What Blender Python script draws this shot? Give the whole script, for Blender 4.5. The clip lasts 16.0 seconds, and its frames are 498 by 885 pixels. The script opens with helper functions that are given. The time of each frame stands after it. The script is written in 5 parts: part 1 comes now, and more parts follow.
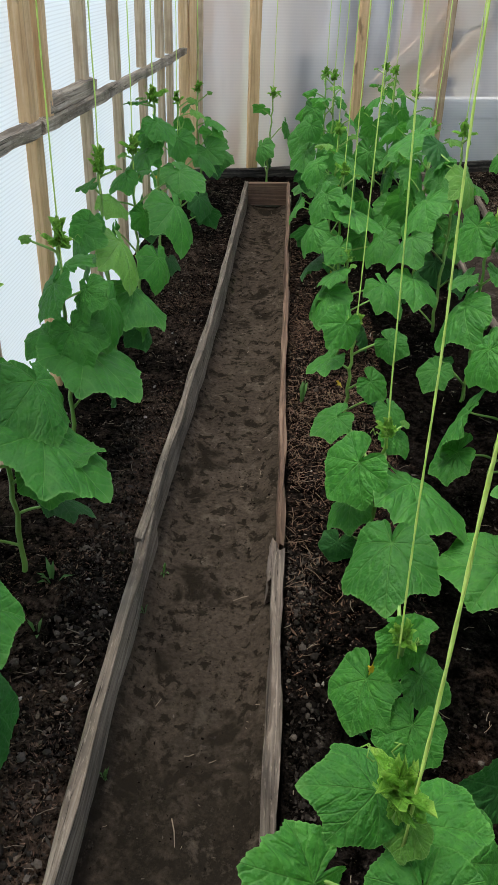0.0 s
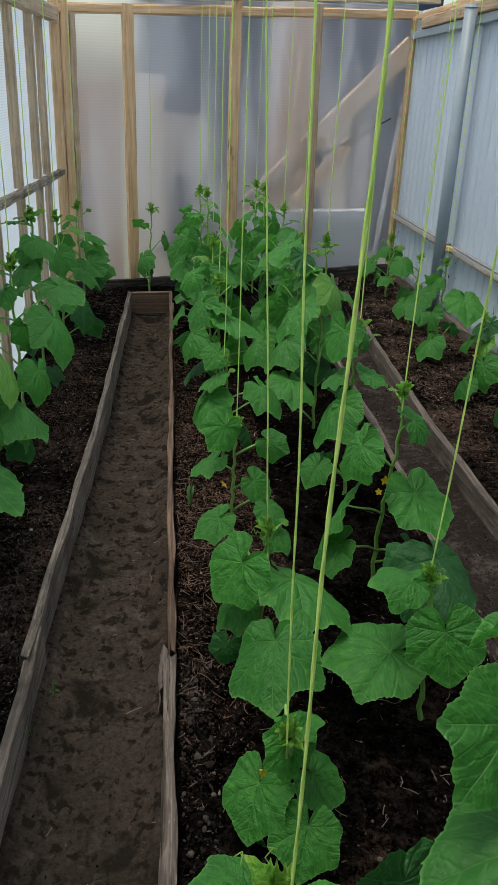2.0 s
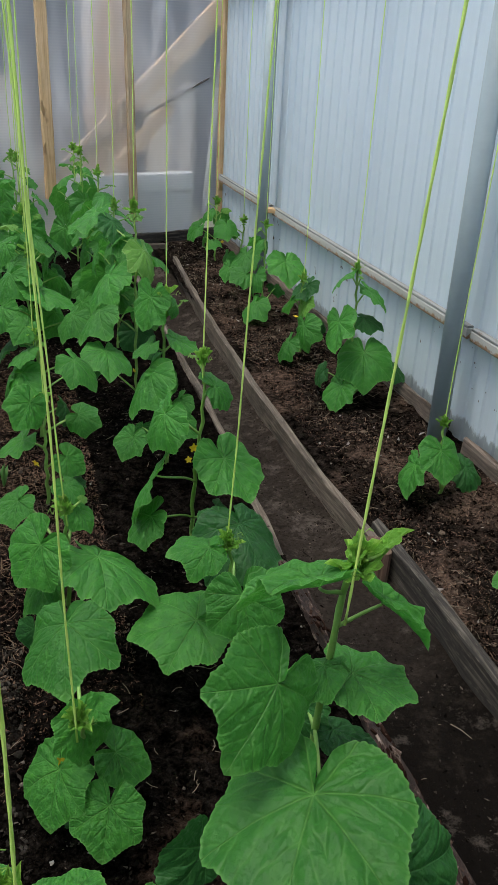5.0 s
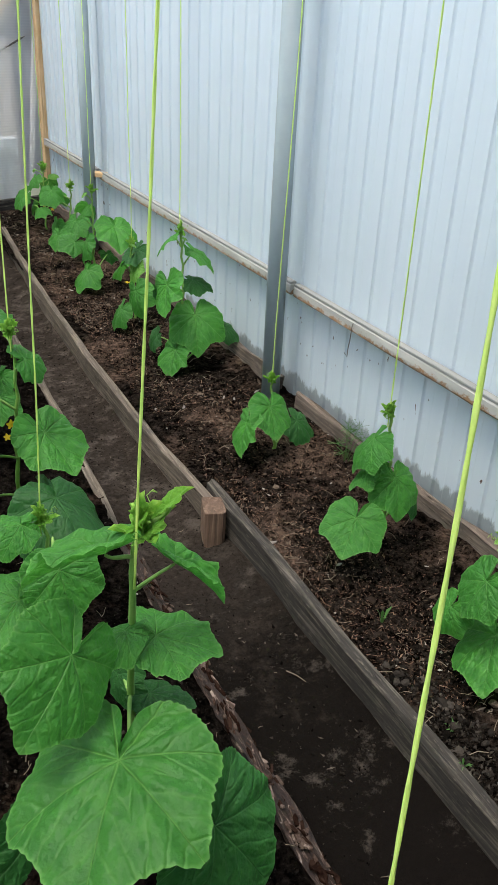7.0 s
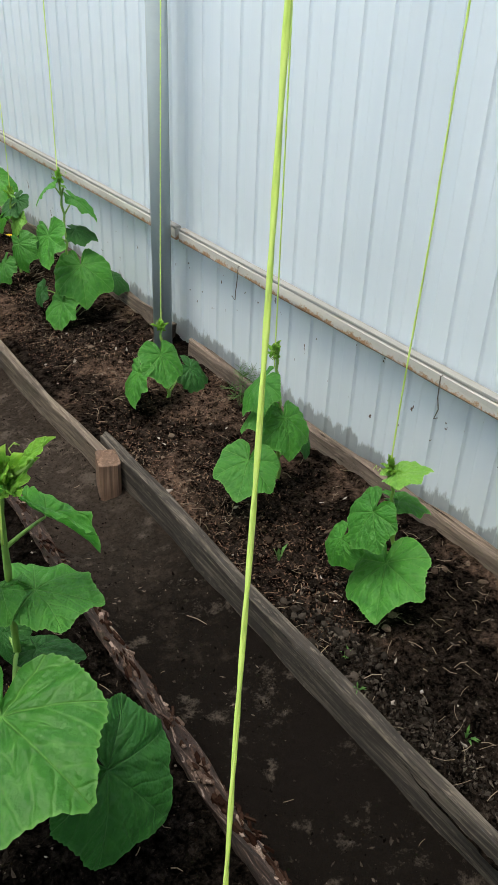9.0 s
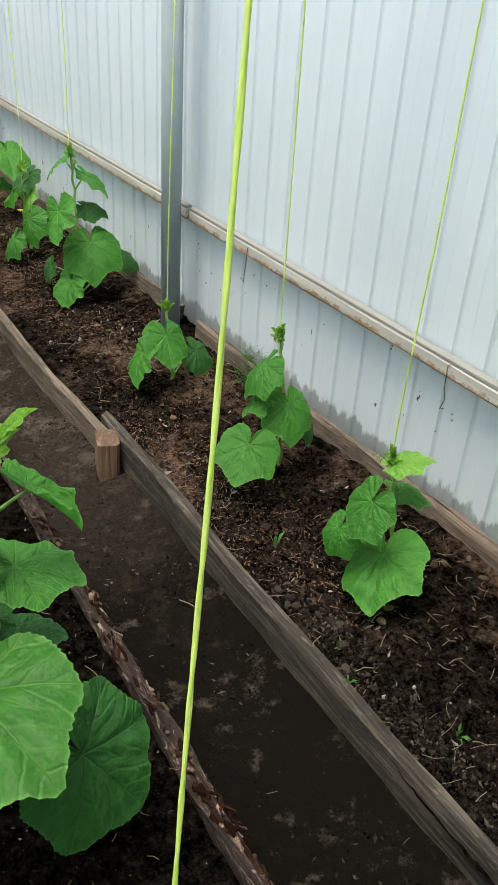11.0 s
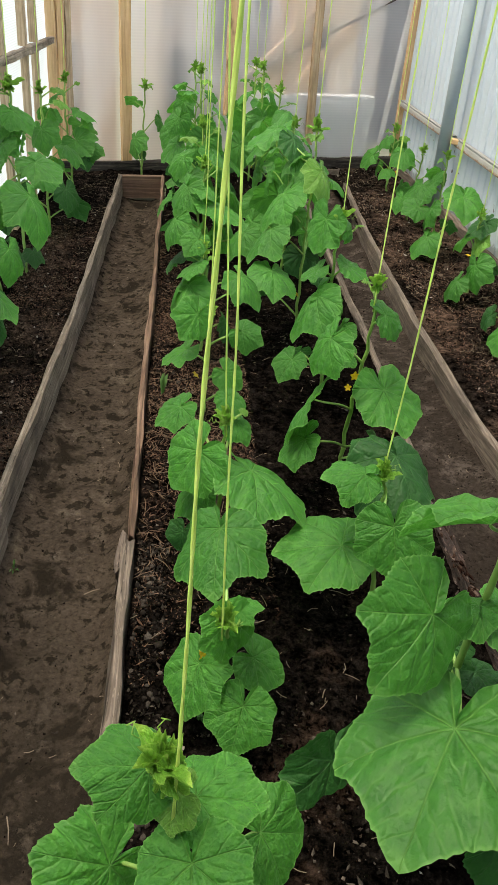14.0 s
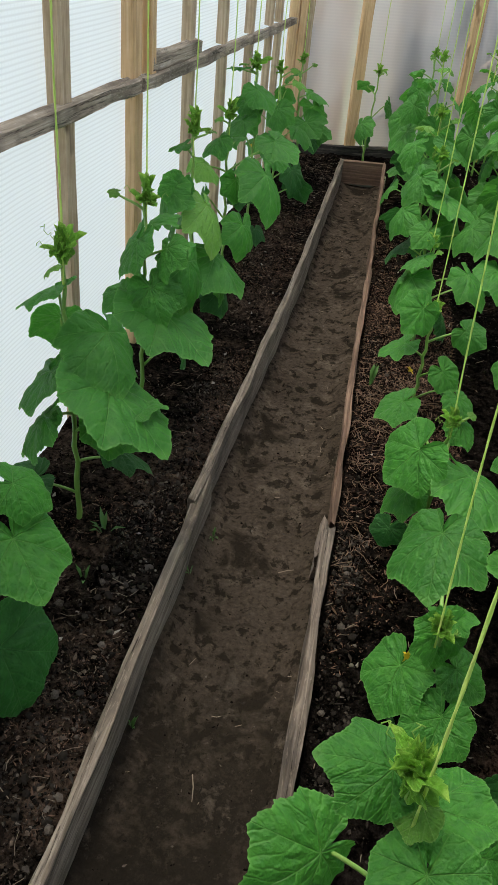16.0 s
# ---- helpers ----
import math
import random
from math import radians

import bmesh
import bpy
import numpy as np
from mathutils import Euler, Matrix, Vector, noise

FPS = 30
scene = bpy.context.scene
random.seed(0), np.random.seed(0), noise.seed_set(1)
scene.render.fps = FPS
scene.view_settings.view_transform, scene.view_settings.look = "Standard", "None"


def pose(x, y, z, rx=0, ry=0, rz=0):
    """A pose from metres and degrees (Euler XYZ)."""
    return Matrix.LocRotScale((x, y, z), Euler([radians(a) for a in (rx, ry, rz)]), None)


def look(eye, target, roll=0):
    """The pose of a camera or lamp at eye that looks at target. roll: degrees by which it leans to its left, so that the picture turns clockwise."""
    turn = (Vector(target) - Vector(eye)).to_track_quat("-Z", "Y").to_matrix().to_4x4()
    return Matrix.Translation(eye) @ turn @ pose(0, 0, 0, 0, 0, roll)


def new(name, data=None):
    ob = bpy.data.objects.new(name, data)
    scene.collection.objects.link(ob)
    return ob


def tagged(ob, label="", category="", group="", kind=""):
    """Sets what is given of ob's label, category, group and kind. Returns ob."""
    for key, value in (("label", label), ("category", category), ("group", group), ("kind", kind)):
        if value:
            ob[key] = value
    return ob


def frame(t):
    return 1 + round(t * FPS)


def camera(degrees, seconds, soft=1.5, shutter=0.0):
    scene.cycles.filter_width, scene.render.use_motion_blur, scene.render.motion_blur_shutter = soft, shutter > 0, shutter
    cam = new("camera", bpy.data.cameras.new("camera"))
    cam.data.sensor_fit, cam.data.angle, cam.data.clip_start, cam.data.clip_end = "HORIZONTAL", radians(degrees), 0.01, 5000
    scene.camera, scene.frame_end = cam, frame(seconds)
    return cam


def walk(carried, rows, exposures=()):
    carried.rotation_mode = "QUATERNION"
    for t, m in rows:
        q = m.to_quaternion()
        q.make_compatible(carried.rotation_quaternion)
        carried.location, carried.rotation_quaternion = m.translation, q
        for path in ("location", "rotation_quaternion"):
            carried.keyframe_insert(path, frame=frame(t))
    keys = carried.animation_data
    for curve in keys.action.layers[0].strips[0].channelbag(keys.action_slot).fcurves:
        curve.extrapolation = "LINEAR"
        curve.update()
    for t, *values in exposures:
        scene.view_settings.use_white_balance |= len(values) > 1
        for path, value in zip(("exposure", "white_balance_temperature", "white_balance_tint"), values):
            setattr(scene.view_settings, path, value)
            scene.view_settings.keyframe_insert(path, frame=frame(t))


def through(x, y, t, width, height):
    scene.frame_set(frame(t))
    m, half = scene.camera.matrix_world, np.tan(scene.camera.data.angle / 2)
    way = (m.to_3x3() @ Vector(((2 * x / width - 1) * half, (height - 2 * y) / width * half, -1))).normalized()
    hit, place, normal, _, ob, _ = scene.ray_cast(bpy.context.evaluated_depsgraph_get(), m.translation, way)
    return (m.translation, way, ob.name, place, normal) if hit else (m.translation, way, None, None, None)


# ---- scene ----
from collections import defaultdict

cam = camera(34.2, 16.0)
PATH = [
    (0, (-0.035, -0.031, 1.537), (-0.076, 1.673, 0.492), 2.2),
    (0.5, (-0.028, -0.032, 1.538), (-0.026, 1.709, 0.555), 1.8),
    (1, (-0.017, -0.038, 1.547), (0.03, 1.747, 0.645), 1.9),
    (1.5, (-0.012, -0.048, 1.558), (0.106, 1.764, 0.72), 2.5),
    (2, (0.015, -0.059, 1.568), (0.211, 1.753, 0.746), 2.3),
    (2.5, (0.057, -0.073, 1.575), (0.342, 1.723, 0.742), 1.9),
    (3, (0.085, -0.074, 1.569), (0.402, 1.712, 0.728), 1.8),
    (3.2, (0.093, -0.068, 1.567), (0.417, 1.717, 0.724), 1.8),
    (5.3, (0.186, -0.056, 1.573), (0.781, 1.624, 0.664), 3.4),
    (5.5, (0.177, -0.068, 1.572), (0.824, 1.579, 0.641), 3.8),
    (6, (0.21, -0.101, 1.56), (0.945, 1.493, 0.601), 3.9),
    (6.5, (0.284, -0.101, 1.564), (1.057, 1.48, 0.615), 3.3),
    (7, (0.318, -0.097, 1.566), (1.124, 1.472, 0.622), 2.7),
    (7.5, (0.335, -0.109, 1.56), (1.196, 1.418, 0.597), 2.2),
    (8, (0.352, -0.12, 1.554), (1.26, 1.363, 0.566), 2.2),
    (8.5, (0.366, -0.123, 1.553), (1.311, 1.317, 0.537), 2.4),
    (8.7, (0.373, -0.133, 1.553), (1.331, 1.289, 0.525), 2.2),
    (10.8, (0.445, -0.133, 1.522), (1.388, 1.265, 0.447), 3.3),
    (11, (0.432, -0.124, 1.519), (1.358, 1.292, 0.453), 4.0),
    (11.5, (0.397, -0.081, 1.527), (1.247, 1.394, 0.477), 4.1),
    (12, (0.347, -0.057, 1.545), (1.083, 1.495, 0.521), 4.4),
    (12.5, (0.292, -0.055, 1.547), (0.903, 1.556, 0.531), 4.5),
    (13, (0.23, -0.055, 1.546), (0.697, 1.597, 0.521), 4.3),
    (13.5, (0.158, -0.052, 1.546), (0.466, 1.632, 0.513), 4.6),
    (14, (0.119, -0.049, 1.537), (0.313, 1.647, 0.495), 4.8),
    (14.5, (0.088, -0.043, 1.532), (0.202, 1.658, 0.486), 5.1),
    (15, (0.056, -0.051, 1.55), (0.082, 1.648, 0.497), 5.6),
    (15.5, (0.022, -0.05, 1.549), (-0.055, 1.635, 0.475), 5.7),
    (16, (-0.02, -0.039, 1.522), (-0.217, 1.62, 0.423), 5.8),
]
EXPOSURES = [(0.0, 0.71, 7050, 8), (1.0, 0.55, 6950, 8), (1.5, 0.3, 6850, 8), (2.5, 0.13, 6850, 8), (3.2, 0.16, 6850, 8), (5.5, 0.67, 6900, 7), (6.0, 0.86, 7000, 7), (6.5, 0.96, 7100, 7), (7.0, 0.98, 7100, 7), (7.5, 1.01, 7200, 7), (8.5, 0.98, 7400, 7), (11.0, 1.1, 7800, 6), (12.5, 1.13, 7950, 8), (13.0, 1.21, 7950, 10), (13.6, 1.16, 8050, 10), (14.5, 0.95, 8150, 7), (15.2, 0.79, 7850, 7), (15.6, 0.6, 7450, 7), (16.0, 0.65, 7450, 7)]
walk(cam, [(t, look(eye, target, roll)) for t, eye, target, roll in PATH], EXPOSURES)

# ---- daylight: a bright overcast sky ----
world = bpy.data.worlds.new("overcast_sky")
scene.world = world
world.use_nodes = True
wn = world.node_tree
sky = wn.nodes.new("ShaderNodeTexSky")
sky.sky_type = "NISHITA"
sky.sun_disc = False
sky.sun_elevation = radians(76)
sky.sun_rotation = radians(275)
sky.dust_density = 3.0
sky.air_density = 1.0
sky.ozone_density = 1.0
background = wn.nodes["Background"]
background.inputs["Strength"].default_value = 0.22
wn.links.new(sky.outputs["Color"], background.inputs["Color"])
sun_data = bpy.data.lights.new("sun", "SUN")
sun_data.energy = 1.5
sun_data.angle = radians(20)
sun_data.color = (1.0, 0.98, 0.95)
sun_lamp = new("sun", sun_data)
sun_lamp.matrix_world = look((-1.1, 2.2, 6.05), (0.4, 2.6, 0))

# ---- materials ----
class Nodes:
    """Short hand for building one node tree."""

    def __init__(self, name):
        self.mat = bpy.data.materials.new(name)
        self.mat.use_nodes = True
        self.tree = self.mat.node_tree
        self.tree.nodes.clear()
        self.out = self.add("ShaderNodeOutputMaterial")

    def add(self, kind, **inputs):
        node = self.tree.nodes.new(kind)
        for key, value in inputs.items():
            self.put(node, key.replace("_", " "), value)
        return node

    def put(self, node, key, value):
        socket = node.inputs[int(key[1:])] if key[0] == "i" and key[1:].isdigit() else node.inputs[key]
        if isinstance(value, bpy.types.NodeSocket):
            self.tree.links.new(value, socket)
        else:
            socket.default_value = value

    def coords(self, kind="Object", scale=(1, 1, 1)):
        c = self.add("ShaderNodeTexCoord")
        m = self.add("ShaderNodeMapping", Vector=c.outputs[kind], Scale=scale)
        return m.outputs[0]

    def world_coords(self, scale=(1, 1, 1)):
        g = self.add("ShaderNodeNewGeometry")
        m = self.add("ShaderNodeMapping", Vector=g.outputs["Position"], Scale=scale)
        return m.outputs[0]

    def noise(self, vector, scale, detail=4.0, rough=0.55, distortion=0.0):
        n = self.add("ShaderNodeTexNoise", Vector=vector, Scale=scale, Detail=detail, Roughness=rough, Distortion=distortion)
        return n.outputs["Fac"]

    def ramp(self, fac, stops):
        r = self.add("ShaderNodeValToRGB", Fac=fac)
        while len(r.color_ramp.elements) < len(stops):
            r.color_ramp.elements.new(0.5)
        for element, (at, value) in zip(r.color_ramp.elements, stops):
            element.position = at
            element.color = (*value, 1) if not isinstance(value, (int, float)) else (value, value, value, 1)
        return r.outputs[0]

    def math(self, op, a, b=0.0, c=0.0, clamp=False):
        m = self.add("ShaderNodeMath")
        m.operation = op
        m.use_clamp = clamp
        for socket, value in zip(m.inputs, (a, b, c)):
            if isinstance(value, bpy.types.NodeSocket):
                self.tree.links.new(value, socket)
            else:
                socket.default_value = value
        return m.outputs[0]

    def mix(self, fac, a, b, blend="MIX"):
        m = self.add("ShaderNodeMix")
        m.data_type = "RGBA"
        m.blend_type = blend
        for key, value in ((0, fac), (6, a), (7, b)):
            if isinstance(value, bpy.types.NodeSocket):
                self.tree.links.new(value, m.inputs[key])
            else:
                m.inputs[key].default_value = (*value, 1) if isinstance(value, tuple) else value
        return m.outputs[2]

    def bump(self, height, strength=0.5, distance=0.01):
        return self.add("ShaderNodeBump", Height=height, Strength=strength, Distance=distance).outputs[0]

    def surface(self, colour, rough=0.8, normal=None, gloss=0.5, **more):
        p = self.add("ShaderNodeBsdfPrincipled", Roughness=rough, **more)
        self.put(p, "Base Color", (*colour, 1) if isinstance(colour, tuple) else colour)
        if normal is not None:
            self.put(p, "Normal", normal)
        self.put(p, "Specular IOR Level", gloss)
        return p.outputs[0]

    def done(self, shader):
        self.tree.links.new(shader, self.out.inputs["Surface"])
        return self.mat


def soil_material(name, wet_shade, dry, warm, dry_from=0.5, scale=1.0):
    """Crumbly garden soil: damp ground blackened for the shade between crumbs, with drier crumbs, fibres and brown
    mulch patches.
    """
    n = Nodes(name)
    v = n.world_coords()
    patch = n.noise(v, 3.2 * scale, 5, 0.6)
    lump = n.noise(v, 28 * scale, 6, 0.7)
    crumb = n.noise(v, 95 * scale, 5, 0.7, 0.5)
    fine = n.noise(v, 330 * scale, 3, 0.6)
    fibre = n.noise(n.world_coords((140, 420, 200)), 1.0, 3, 0.6, 1.5)
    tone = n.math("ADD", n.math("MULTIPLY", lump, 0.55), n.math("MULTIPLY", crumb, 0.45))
    # Hollows of the bump go near-black: damp soil, plus painted shade between crumbs.
    base = n.ramp(tone, [(0.44, wet_shade), (0.54, tuple(0.35 * (a + b) for a, b in zip(wet_shade, dry))), (0.63, dry)])
    mulch = n.ramp(tone, [(0.42, wet_shade), (0.52, tuple(0.45 * c for c in warm)), (0.62, warm)])
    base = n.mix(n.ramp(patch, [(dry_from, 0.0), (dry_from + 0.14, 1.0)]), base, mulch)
    speck = n.math("MULTIPLY", n.ramp(fine, [(0.62, 0.0), (0.72, 1.0)]), n.ramp(tone, [(0.42, 0.15), (0.6, 1.0)]))
    base = n.mix(n.math("MULTIPLY", speck, 0.45), base, tuple(1.6 * c for c in dry))
    thread = n.math("MULTIPLY", n.ramp(fibre, [(0.70, 0.0), (0.76, 1.0)]), 0.4)
    base = n.mix(thread, base, tuple(2.0 * c for c in warm))
    height = n.math("ADD", n.math("MULTIPLY", crumb, 0.8), n.math("MULTIPLY", fine, 0.3))
    return n.done(n.surface(base, 0.92, n.bump(n.math("ADD", height, lump), 1.0, 0.02), 0.0))


def crumb_material(name, dark, mid, light):
    """Loose crumbs: most dark and damp, some dried pale; each crumb has its own tone."""
    n = Nodes(name)
    g = n.add("ShaderNodeNewGeometry")
    fine = n.noise(n.world_coords(), 260, 3, 0.6)
    tone = n.math("ADD", g.outputs["Random Per Island"], n.math("MULTIPLY_ADD", fine, 0.4, -0.2))
    patch = n.noise(n.world_coords(), 4.0, 4, 0.6)
    tone = n.math("ADD", tone, n.math("MULTIPLY_ADD", patch, 1.2, -0.6))
    base = n.ramp(tone, [(0.1, dark), (0.6, mid), (0.9, tuple(0.6 * a + 0.4 * b for a, b in zip(mid, light))), (1.0, light)])
    return n.done(n.surface(base, 0.9, n.bump(fine, 0.6, 0.004), 0.0))


def path_material(name, ground, light, dark, light_from, dark_from, near_dark=None, near_gain=2.6):
    """Trodden earth, gritty, with pale dusty patches, damp spots and a darkened near end."""
    n = Nodes(name)
    v = n.world_coords()
    wide = n.noise(v, 2.6, 4, 0.6)
    spots = n.noise(n.world_coords((1, 0.8, 1)), 27, 5, 0.6, 0.3)
    pools = n.noise(n.world_coords((1, 0.9, 1)), 6.5, 4, 0.6, 0.5)
    dust = n.noise(v, 11, 8, 0.75, 0.15)
    grain = n.noise(v, 75, 6, 0.72)
    fine = n.noise(v, 260, 4, 0.65)
    base = n.mix(n.ramp(wide, [(0.35, 0.0), (0.7, 1.0)]), ground, tuple(0.66 * c for c in ground))
    base = n.mix(n.math("MULTIPLY", n.ramp(dust, [(light_from, 0.0), (light_from + 0.14, 1.0)]), 0.7), base, light)
    base = n.mix(n.ramp(grain, [(0.36, 0.75), (0.49, 0.0)]), base, tuple(0.35 * c for c in ground))
    base = n.mix(n.ramp(grain, [(0.54, 0.0), (0.70, 0.62)]), base, tuple(1.7 * c for c in ground))
    damp = n.math("MAXIMUM", n.ramp(spots, [(dark_from, 0.0), (dark_from + 0.06, 1.0)]), n.ramp(pools, [(dark_from + 0.02, 0.0), (dark_from + 0.10, 1.0)]))
    base = n.mix(n.math("MULTIPLY", damp, n.math("MULTIPLY_ADD", grain, 1.0, 0.25)), base, dark)
    base = n.mix(n.ramp(fine, [(0.66, 0.0), (0.76, 0.6)]), base, tuple(2.2 * c for c in ground))
    # Near end darkened in the colour: damp, and dimmer light on the first path.
    if near_dark is not None:
        along = n.add("ShaderNodeSeparateXYZ", Vector=v).outputs[1]
        edge = n.math("ADD", n.math("MULTIPLY", n.math("SUBTRACT", near_dark, along), 1.6), n.math("MULTIPLY_ADD", dust, 4.0, -1.8), clamp=True)
        wet_shade = n.mix(n.ramp(dust, [(0.56, 0.0), (0.70, 0.8)]), n.mix(grain, dark, tuple(near_gain * c for c in dark)), tuple(0.8 * c for c in light))
        base = n.mix(edge, base, wet_shade)
    height = n.math("ADD", n.math("MULTIPLY", grain, 1.0), n.math("MULTIPLY", fine, 0.4))
    return n.done(n.surface(base, 0.92, n.bump(height, 0.8, 0.012), 0.0))


def wood_material(name, dark, mid, pale, rough=0.8, streak=1.0, grey=0.0):
    """Sawn timber with its grain along the piece's own length (local x)."""
    n = Nodes(name)
    info = n.add("ShaderNodeObjectInfo")
    c = n.add("ShaderNodeTexCoord")
    shift = n.add("ShaderNodeVectorMath", i0=c.outputs["Object"])
    seed = n.add("ShaderNodeCombineXYZ", X=n.math("MULTIPLY", info.outputs["Random"], 37.0), Y=n.math("MULTIPLY", info.outputs["Random"], 11.0))
    n.put(shift, "i1", seed.outputs[0])
    grain = n.noise(n.add("ShaderNodeMapping", Vector=shift.outputs[0], Scale=(2.6, 75, 75)).outputs[0], 1.0, 6, 0.65, 0.8)
    fibre = n.noise(n.add("ShaderNodeMapping", Vector=shift.outputs[0], Scale=(9, 320, 320)).outputs[0], 1.0, 3, 0.6)
    stain = n.noise(shift.outputs[0], 4.5, 5, 0.65)
    knot = n.noise(n.add("ShaderNodeMapping", Vector=shift.outputs[0], Scale=(5, 14, 14)).outputs[0], 1.0, 2, 0.5)
    base = n.ramp(grain, [(0.25, dark), (0.5, mid), (0.75, pale)])
    base = n.mix(n.math("MULTIPLY", n.ramp(stain, [(0.45, 0.0), (0.7, 1.0)]), 0.65 * streak), base, dark)
    base = n.mix(n.ramp(knot, [(0.7, 0.0), (0.76, 0.8)]), base, tuple(0.5 * x for x in dark))
    base = n.mix(n.math("MULTIPLY", fibre, grey), base, (0.25, 0.24, 0.225))
    if streak > 1.1:
        fleck = n.noise(n.add("ShaderNodeMapping", Vector=shift.outputs[0], Scale=(26, 150, 150)).outputs[0], 1.0, 4, 0.7)
        crack = n.noise(n.add("ShaderNodeMapping", Vector=shift.outputs[0], Scale=(3.5, 95, 95)).outputs[0], 1.0, 5, 0.75, 0.5)
        base = n.mix(n.ramp(fleck, [(0.58, 0.0), (0.70, 0.6)]), base, pale)
        base = n.mix(n.ramp(crack, [(0.34, 0.9), (0.42, 0.0)]), base, tuple(0.3 * x for x in dark))
        grain = n.math("ADD", grain, n.math("MULTIPLY", n.ramp(crack, [(0.34, 0.0), (0.44, 1.0)]), 0.8))
    height = n.math("ADD", grain, n.math("MULTIPLY", fibre, 0.5))
    return n.done(n.surface(base, rough, n.bump(height, 0.55, 0.006), 0.25))


def bark_material():
    n = Nodes("bark_slab")
    v = n.coords("Object", (16, 70, 70))
    ridges = n.noise(v, 1.0, 6, 0.7, 1.2)
    flakes = n.noise(n.coords("Object", (22, 60, 60)), 1.0, 5, 0.7)
    base = n.ramp(ridges, [(0.36, (0.004, 0.0025, 0.002)), (0.52, (0.024, 0.011, 0.008)), (0.6, (0.09, 0.055, 0.044)), (0.68, (0.33, 0.27, 0.24))])
    base = n.mix(n.ramp(flakes, [(0.52, 0.0), (0.6, 0.8)]), base, (0.03, 0.018, 0.014))
    return n.done(n.surface(base, 0.85, n.bump(n.math("ADD", ridges, flakes), 1.0, 0.015)))


def leaf_material(name, deep, mid, vein, gloss=0.5, through=0.32, rim=0.32):
    """A rough cucumber leaf: seven main veins from the stalk, side veins, a quilted surface between them."""
    n = Nodes(name)
    uv = n.add("ShaderNodeUVMap")
    uv.uv_map = "flat"
    xy = n.add("ShaderNodeSeparateXYZ", Vector=uv.outputs[0])
    x = n.math("MULTIPLY", n.math("SUBTRACT", xy.outputs[0], 0.5), 2.5)
    y = n.math("MULTIPLY", n.math("SUBTRACT", xy.outputs[1], 0.5), 2.5)
    radius = n.math("SQRT", n.math("ADD", n.math("MULTIPLY", x, x), n.math("MULTIPLY", y, y)))
    angle = n.math("ARCTAN2", y, x)
    step = radians(52)
    nearest = n.math("MULTIPLY", n.math("ROUND", n.math("DIVIDE", angle, step)), step)
    delta = n.math("ABSOLUTE", n.math("SUBTRACT", angle, nearest))
    along = n.math("MULTIPLY", radius, n.math("COSINE", delta))
    aside = n.math("MULTIPLY", radius, n.math("SINE", delta))
    width = n.math("MULTIPLY_ADD", radius, -0.010, 0.0155)
    main = n.math("SUBTRACT", 1.0, n.math("DIVIDE", aside, width), clamp=True)
    wobble = n.noise(uv.outputs[0], 7, 2, 0.5)
    phase = n.math("ADD", n.math("MULTIPLY", n.math("MULTIPLY_ADD", aside, -1.25, along), 34.0), n.math("MULTIPLY", wobble, 9.0))
    side = n.math("POWER", n.math("ABSOLUTE", n.math("SINE", n.math("MULTIPLY", phase, 0.5))), 16.0)
    side = n.math("MULTIPLY", side, n.ramp(radius, [(0.06, 0.0), (0.3, 1.0)]))
    cell = n.add("ShaderNodeTexVoronoi", Vector=uv.outputs[0], Scale=58.0)
    cell.feature = "SMOOTH_F1"
    net = cell.outputs["Distance"]
    puff = n.add("ShaderNodeTexVoronoi", Vector=uv.outputs[0], Scale=21.0)
    puff.feature = "SMOOTH_F1"
    info = n.add("ShaderNodeObjectInfo")
    blotch = n.noise(n.coords("Object"), 5, 5, 0.65)
    base = n.mix(n.ramp(blotch, [(0.3, 0.0), (0.75, 1.0)]), deep, mid)
    base = n.mix(n.math("MULTIPLY", info.outputs["Random"], 0.55), base, tuple(0.55 * c for c in deep))
    base = n.mix(n.math("MULTIPLY", n.ramp(puff.outputs["Distance"], [(0.1, 0.0), (0.6, 1.0)]), 0.2), base, tuple(0.6 * c for c in deep))
    base = n.mix(n.math("MULTIPLY", side, 0.11), base, vein)
    base = n.mix(n.math("MULTIPLY", main, 0.45), base, vein)
    margin = n.add("ShaderNodeUVMap")
    margin.uv_map = "margin"
    edge = n.add("ShaderNodeSeparateXYZ", Vector=margin.outputs[0])
    hem = n.math("MAXIMUM", n.ramp(edge.outputs[0], [(0.965, 0.0), (1.0, 1.0)]), n.math("MULTIPLY", n.ramp(edge.outputs[1], [(0.86, 0.0), (1.0, 1.0)]), 0.8))
    base = n.mix(n.math("MULTIPLY", hem, rim), base, tuple(1.25 * a for a in vein))
    height = n.math("ADD", n.math("MULTIPLY", main, -0.45), n.math("MULTIPLY", side, -0.25))
    height = n.math("ADD", height, n.math("MULTIPLY", net, -0.45))
    height = n.math("ADD", height, n.math("MULTIPLY", puff.outputs["Distance"], -0.8))
    grain = n.noise(uv.outputs[0], 90, 3, 0.6)
    height = n.math("ADD", height, n.math("MULTIPLY", grain, 0.35))
    normal = n.bump(height, 0.7, 0.0078)
    solid = n.surface(base, n.math("MULTIPLY_ADD", blotch, 0.16, gloss - 0.10), normal, 0.32)
    glow = n.add("ShaderNodeBsdfTranslucent", Normal=normal)
    n.put(glow, "Color", n.mix(0.5, base, tuple(min(1.0, 1.9 * c) for c in mid)))
    both = n.add("ShaderNodeMixShader", Fac=through, i1=solid, i2=glow.outputs[0])
    return n.done(both.outputs[0])


